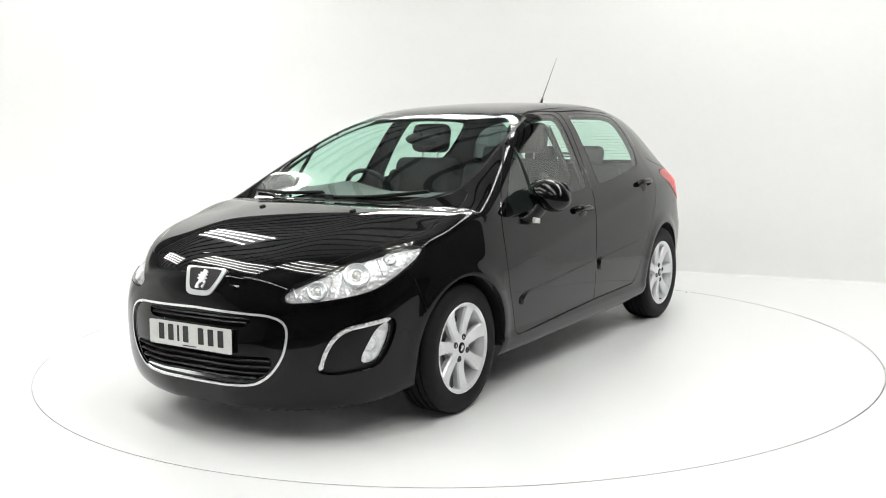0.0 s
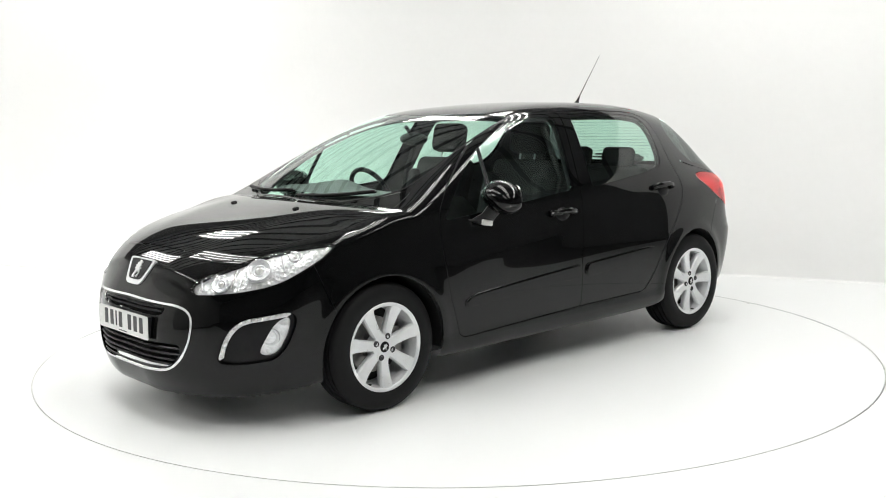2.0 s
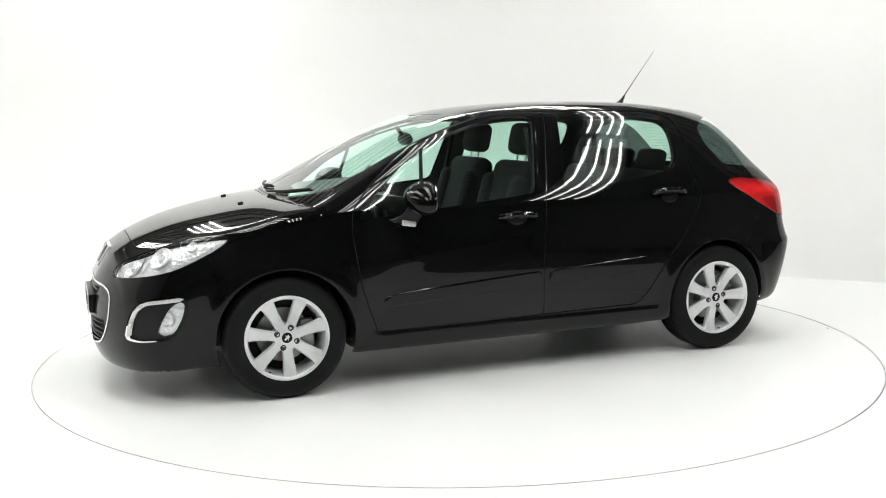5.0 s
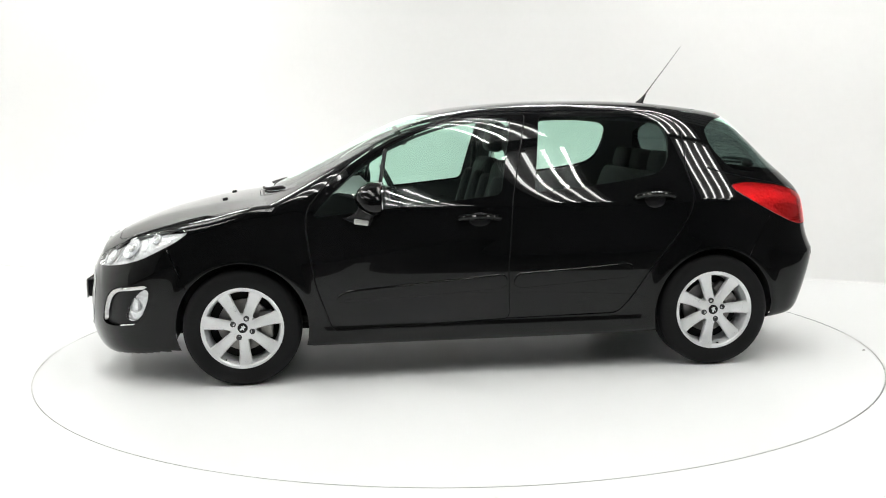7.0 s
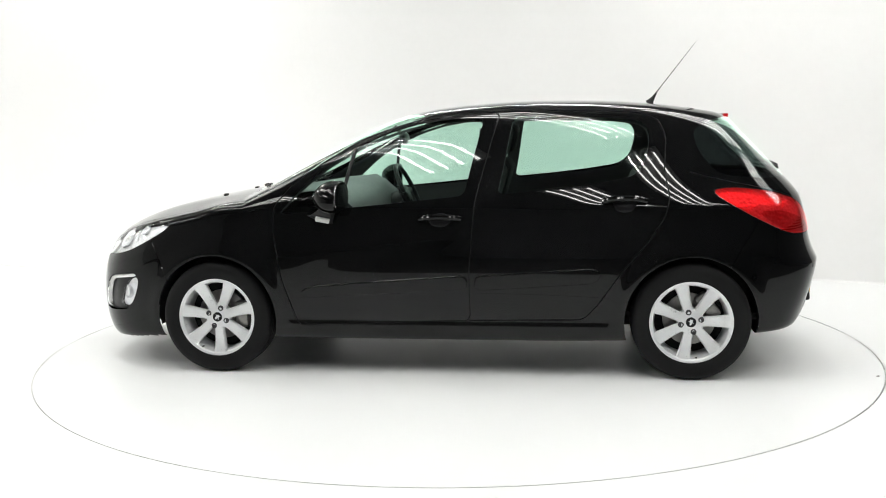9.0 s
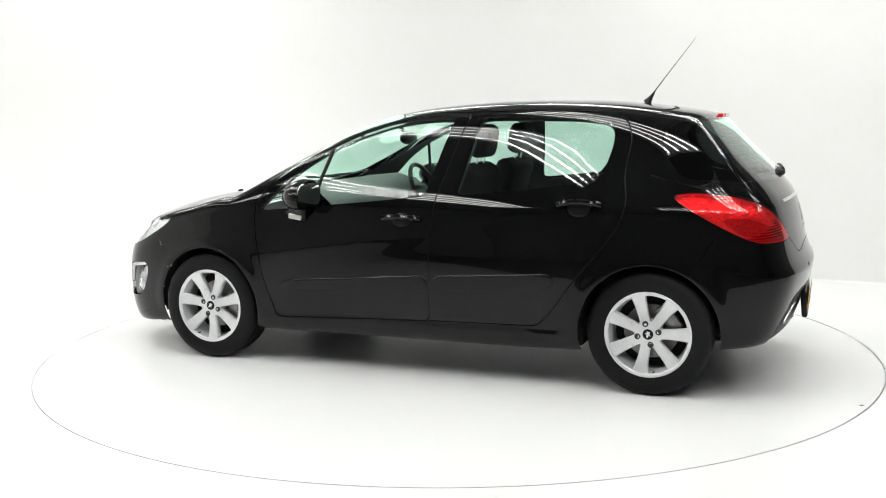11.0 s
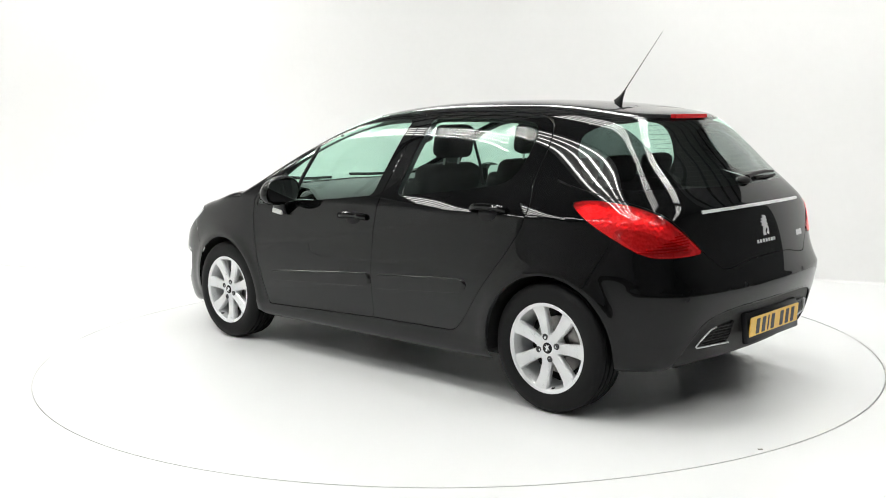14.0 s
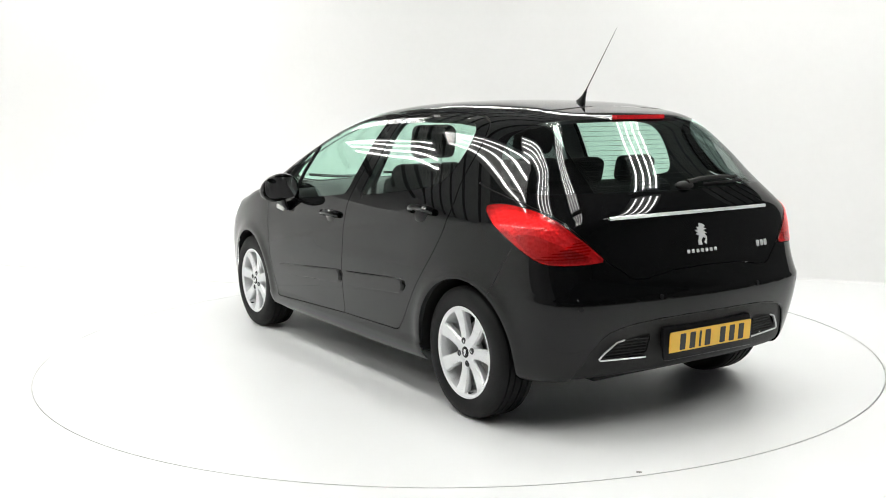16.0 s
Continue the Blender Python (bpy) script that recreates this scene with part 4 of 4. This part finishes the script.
# tailgate emblem, marks as plain bars, bright strip
m = on_tail(0.012, 0.874) @ pose(0, 0.004, 0)
part("emblem", shape(bmesh.new(), BEAST, 0.006, m, 0.050, 1.5), CHROME, tailgate, "plain chrome shape on the tailgate")
for i in range(7):
    part("badge_bar", slab(bmesh.new(), rounded(0.017, 0.017, 0.004, 2), 0.005, on_tail(0.105 - 0.028 * i, 0.802) @ pose(0, 0.003, 0)), CHROME, tailgate)
for i in range(3):
    part("badge_bar", slab(bmesh.new(), rounded(0.023, 0.030, 0.006, 2), 0.005, on_tail(-0.375 - 0.031 * i, 0.80) @ pose(0, 0.003, 0)), CHROME, tailgate)
bm = bmesh.new()
tube(bm, [on_tail(y, 0.972 - 0.02 * y * y).translation for y in np.linspace(-0.495, 0.495, 25)], 0.0085, 8)
part("bright_strip", bm, BRUSHED, tailgate, "slim satin chrome strip")
# high brake light under the roof edge
bm = bmesh.new()
for a, b in zip(np.linspace(-0.155, 0.155, 9)[:-1], np.linspace(-0.155, 0.155, 9)[1:]):
    box(bm, (0.03, b - a, 0.020), Matrix.Translation(on_tail((a + b) / 2, 1.385).translation + Vector((0.006, 0, 0.014))))
part("brake_light", bm, RED, tailgate, "slim red high brake light")
# heating lines across the rear window
bm = bmesh.new()
for z in np.linspace(1.10, 1.36, 13):
    h = 0.50 - 0.35 * (z - 1.10)
    tube(bm, [on_tail(y, z) @ Vector((0, -0.004, 0)) for y in np.linspace(-h, h, 13)], 0.0009, 3)
part("heating_lines", bm, SATIN, glass, "thin dark heating lines")
# rear wiper
bm = tube(bmesh.new(), [on_tail(y, z).translation + Vector((-0.022, 0, 0.012)) for y, z in ((0.0, 1.088), (-0.10, 1.10), (-0.25, 1.103), (-0.38, 1.098))], 0.013, 8, 0.006)
wiper = part("rear_wiper", bm, PLASTIC, tailgate, "black rear wiper")
bm = tube(bmesh.new(), [on_tail(y, z).translation + Vector((-0.008, 0, 0.004)) for y, z in ((-0.12, 1.085), (-0.25, 1.085), (-0.42, 1.085))], 0.006, 6)
part("wiper_blade", bm, RUBBER, wiper)
bm = bmesh.new()
bmesh.ops.create_uvsphere(bm, u_segments=20, v_segments=10, radius=1.0, matrix=Matrix.Translation(on_tail(0.0, 1.085).translation) @ Matrix.Diagonal((0.035, 0.05, 0.022, 1)))
part("wiper_hub", bm, PLASTIC, wiper)

# front wipers and scuttle
for y0, y1, x1 in ((-0.64, -0.10, 1.165), (0.02, 0.52, 1.08)):
    pts = []
    for t in np.linspace(0, 1, 9):
        y = y0 + (y1 - y0) * t
        x = (1.10 if y0 < -0.3 else 1.215) * (1 - t) + x1 * t + 0.03 * math.sin(math.pi * t)
        q, _ = meet((x, y, 1.6), (0, 0, -1))
        pts.append(q + Vector((0, 0, 0.016)))
    wiper = part("windscreen_wiper", tube(bmesh.new(), pts, 0.009, 8, 0.005), PLASTIC, car, "black windscreen wiper")
    part("wiper_blade", tube(bmesh.new(), [p - Vector((0.012, 0, 0.008)) for p in pts[2:]], 0.005, 6), RUBBER, wiper)
for y in (-0.30, 0.30):
    q, _ = meet((1.42, y, 1.6), (0, 0, -1))
    part("washer_jet", bx((0.03, 0.022, 0.014), q + Vector((0, 0, 0.003)), 0.005, 2, (0, 10, 0)), PLASTIC, bonnet)

# grille slats
for zs, half in (((0.378, 0.350, 0.322, 0.299), (0.425, 0.41, 0.39, 0.345)), ((0.556, 0.538), (0.31, 0.298))):
    for z, h in zip(zs, half):
        rows, bm = [], bmesh.new()
        for y in np.linspace(-h, h, 25):
            x = on_nose(y, z).translation.x - 0.016
            rows.append([bm.verts.new((x + dx, y, z + dz)) for dx, dz in ((0.008, 0.001), (0.004, 0.006), (-0.014, 0.009), (-0.014, 0.001), (0.004, -0.004))])
        for p, q in zip(rows, rows[1:]):
            for k in range(5):
                bm.faces.new((p[k], q[k], q[(k + 1) % 5], p[(k + 1) % 5]))
        bmesh.ops.recalc_face_normals(bm, faces=bm.faces)
        part("grille_slat", bm, SATIN, front_bumper)
# running light beads
for s in (1, -1):
    path = [(2.080, 0.618, 0.350), (2.068, 0.632, 0.415), (2.045, 0.656, 0.475), (2.012, 0.692, 0.515), (1.95, 0.742, 0.530), (1.88, 0.775, 0.540), (1.815, 0.805, 0.549)]
    knots = np.linspace(0, 1, len(path))
    for t in np.linspace(0.03, 0.97, 19):
        y, z = (float(np.interp(t, knots, [p[i] for p in path])) for i in (1, 2))
        q, n = meet((2.5, y * s, z), (-1, 0, 0))
        part("light_bead", bx((0.009, 0.009, 0.009), bevel=0.003, seg=1), BULB, front_bumper, "", stand(q - n * 0.004, n))
# vents in the rear skirt
for s in (1, -1):
    for i in range(6):
        z = 0.368 + 0.0145 * i
        y0, y1 = 0.338, 0.555 - 0.016 * i
        p, q = on_tail(y0 * s, z).translation, on_tail(y1 * s, z).translation
        part("vent_slat", tube(bmesh.new(), [p + Vector((0.010, 0, 0)), q + Vector((0.010, 0, 0))], 0.0042, 6), SATIN, rear_bumper)
    pts = [on_tail(y * s, z).translation + Vector((-0.001, 0, 0)) for y, z in ((0.335, 0.351), (0.45, 0.355), (0.565, 0.358), (0.574, 0.364), (0.556, 0.390), (0.505, 0.438), (0.47, 0.446))]
    part("vent_trim", tube(bmesh.new(), pts, 0.004, 6), CHROME, rear_bumper, "slim chrome trim round the vent")
    pts = [on_tail(y * s, z) @ Vector((0, -0.003, 0)) for y, z in ((0.0, 0.532), (0.15, 0.531), (0.3, 0.527), (0.42, 0.518), (0.5, 0.503), (0.55, 0.484), (0.58, 0.460), (0.62, 0.40), (0.65, 0.335))]
    part("skirt_edge", tube(bmesh.new(), pts, 0.006, 8), PAINT, rear_bumper, "glossy rounded edge over the skirt")
    for y, z in ((0.688, 0.60), (0.307, 0.627)):
        m = on_tail(y * s, z)
        part("parking_sensor", disc(bmesh.new(), 0.011, 0.002, 16, m, 0.004), SATIN, rear_bumper)

# lamp innards
for s in (1, -1):
    for y, z, r in ((0.570, 0.688, 0.040), (0.690, 0.748, 0.054), (0.765, 0.805, 0.026)):
        m = on_nose(y * s, z) @ pose(0, -0.019, 0)
        bm = bmesh.new()
        lathe(bm, [(r * 0.30, -0.002), (r * 0.55, -0.001), (r * 0.86, 0.005), (r, 0.010), (r * 1.10, 0.006), (r * 1.12, -0.004)], 28, m)
        bowl = part("lamp_bowl", bm, CHROME, LAMPS[s], "chrome lamp bowl")
        bm = bmesh.new()
        bmesh.ops.create_uvsphere(bm, u_segments=16, v_segments=10, radius=r * 0.36, matrix=m @ pose(0, -0.004, 0))
        part("bulb", bm, BULB, bowl)
        part("bulb_shade", lathe(bmesh.new(), [(r * 0.40, 0.0), (r * 0.50, 0.002), (r * 0.60, 0.0)], 24, m), BRUSHED, bowl)
    for y0, z0, y1, z1 in ((0.50, 0.652, 0.47, 0.700), (0.625, 0.665, 0.60, 0.745), (0.655, 0.668, 0.63, 0.762), (0.775, 0.735, 0.725, 0.805)):
        p, q = on_nose(y0 * s, z0) @ Vector((0, -0.014, 0)), on_nose(y1 * s, z1) @ Vector((0, -0.014, 0))
        part("lamp_fin", tube(bmesh.new(), [p, q], 0.0045, 6), STEEL if y0 == 0.625 else CHROME, LAMPS[s])
    m = stand((1.885, 0.752 * s, 0.44), (0.72, 0.69 * s, 0))
    part("fog_bowl", lathe(bmesh.new(), [(0.006, -0.022), (0.022, -0.016), (0.036, 0.0), (0.040, 0.0), (0.040, -0.02)], 24, m @ pose(0.0, -0.008, 0)), CHROME, front_bumper, "chrome fog lamp bowl")

# ---- the cabin ----
lined = lambda x, y, z, nx, ny, nz: (x > -1.95) & (x < 1.05) & (z > 0.30)
shell.take("cabin_lining", ("body", "front_door", "rear_door", "strip_f", "strip_r", "tailgate", "seam", "front_window_seal", "rear_window_seal", "tail_lamp"), TRIM, car, sink=0.03, where=lined, label="dark grey cabin lining")
part("cabin_floor", bx((2.9, 1.45, 0.04), (-0.35, 0, 0.33), 0.01), SHELF, car)


def build_seat(x, y):
    seat = new("front_seat")
    seat.parent = car
    tagged(seat, "black cloth front seat with headrest")
    part("cushion", bx((0.50, 0.50, 0.16), (0.02, 0, 0.50), 0.055, 3, (0, -6, 0)), CLOTH, seat)
    part("backrest", bx((0.14, 0.48, 0.64), (-0.33, 0, 0.84), 0.06, 3, (0, -17, 0)), CLOTH, seat)
    for s in (-1, 1):
        part("bolster", bx((0.17, 0.09, 0.50), (-0.29, 0.20 * s, 0.82), 0.04, 3, (0, -17, 0)), CLOTH, seat)
        part("headrest_post", tube(bmesh.new(), [(-0.42, 0.06 * s, 1.12), (-0.445, 0.06 * s, 1.24)], 0.006, 8), BRUSHED, seat)
    part("headrest", bx((0.11, 0.27, 0.19), (-0.45, 0, 1.275), 0.045, 3, (0, -12, 0)), CLOTH, seat)
    seat.matrix_basis = pose(x, y, 0)
    return seat


build_seat(0.18, 0.36)
build_seat(0.18, -0.36)
bench = new("rear_seat")
bench.parent = car
tagged(bench, "black cloth rear bench with headrests")
part("cushion", bx((0.48, 1.22, 0.16), (-0.72, 0, 0.52), 0.05, 3, (0, -7, 0)), CLOTH, bench)
part("backrest", bx((0.14, 1.24, 0.56), (-1.04, 0, 0.80), 0.05, 3, (0, -22, 0)), CLOTH, bench)
for y in (-0.36, 0.0, 0.36):
    part("headrest", bx((0.09, 0.24, 0.14), (-1.15, y, 1.125), 0.035, 3, (0, -14, 0)), CLOTH, bench)
part("parcel_shelf", bx((0.50, 1.10, 0.03), (-1.44, 0, 0.985), 0.01), SHELF, car)
# dashboard, wheel, mirror, pillars
bm = bmesh.new()
rows = []
for y in np.linspace(-0.70, 0.70, 25):
    back = 1.05 - 0.30 * y * y
    hump = 0.055 * math.exp(-((y + 0.36) / 0.20) ** 2)
    rows.append([bm.verts.new((back - 0.02, y, 1.0)), bm.verts.new((0.82 - 0.1 * y * y, y, 1.012 + 0.3 * hump)), bm.verts.new((0.62, y, 0.990 + hump)), bm.verts.new((0.52, y, 0.90 + 0.8 * hump)), bm.verts.new((0.50, y, 0.72)), bm.verts.new((0.58, y, 0.45))])
for a, b in zip(rows, rows[1:]):
    for k in range(5):
        bm.faces.new((a[k], b[k], b[k + 1], a[k + 1]))
bmesh.ops.recalc_face_normals(bm, faces=bm.faces)
dash = part("dashboard", bm, DASH, car, "dark grey dashboard", None, 60)
for y in (-0.12, 0.12):
    m = stand((0.525, y, 0.84), (-1, 0, 0.2))
    part("air_vent", lathe(bmesh.new(), [(0.0, 0.004), (0.03, 0.004), (0.036, 0.010), (0.042, 0.004), (0.042, -0.01)], 24, m), BRUSHED, dash)
part("centre_screen", bx((0.02, 0.20, 0.12), (0.50, 0, 0.74), 0.008), SATIN, dash)
m = stand((0.40, -0.36, 0.935), (-0.90, 0, 0.43))
bm = bmesh.new()
ring = [m @ Vector((0.182 * math.cos(a), 0, 0.182 * math.sin(a))) for a in np.linspace(0, 2 * math.pi, 41)]
tube(bm, ring, 0.015, 10)
steer = part("steering_wheel", bm, SATIN, car, "black three-spoke steering wheel")
bm = bmesh.new()
box(bm, (0.15, 0.05, 0.12), m @ pose(0, -0.03, -0.01), 0.03, 3)
for a in (0, 180, 270):
    box(bm, (0.16, 0.02, 0.035), m @ pose(0.10 * math.cos(radians(a)), -0.015, 0.10 * math.sin(radians(a)), 0, -a, 0), 0.008, 2)
part("wheel_spokes", bm, SATIN, steer)
part("column", tube(bmesh.new(), [(0.42, -0.36, 0.92), (0.62, -0.36, 0.82)], 0.04, 12), TRIM, dash)
bm = bmesh.new()
bmesh.ops.create_uvsphere(bm, u_segments=24, v_segments=12, radius=1.0, matrix=pose(0.36, 0, 1.285) @ Matrix.Diagonal((0.025, 0.125, 0.04, 1)))
inner = part("interior_mirror", bm, SATIN, car, "black interior mirror")
part("mirror_stalk", tube(bmesh.new(), [(0.36, 0, 1.29), (0.42, 0, 1.36)], 0.012, 8), SATIN, inner)
for s in (1, -1):
    bm = tube(bmesh.new(), [(-0.18, 0.55 * s, 1.34), (-0.17, 0.70 * s, 1.05), (-0.1, 0.68 * s, 0.75)], 0.018, 6)
    part("seat_belt", bm, SHELF, car)


def motions():
    """The turntable turns at an even pace and carries the car."""
    turn = lambda t: 237.41 - 7.15 * t
    steps = [0.5 * i for i in range(33)]
    walk(bpy.data.objects["turntable"], [(t, pose(0, 0, 0, 0, 0, turn(t))) for t in steps])
    walk(car, [(t, pose(0, 0, 0, 0, 0, turn(t)) @ pose(-0.053, -0.017, 0)) for t in steps])


motions()
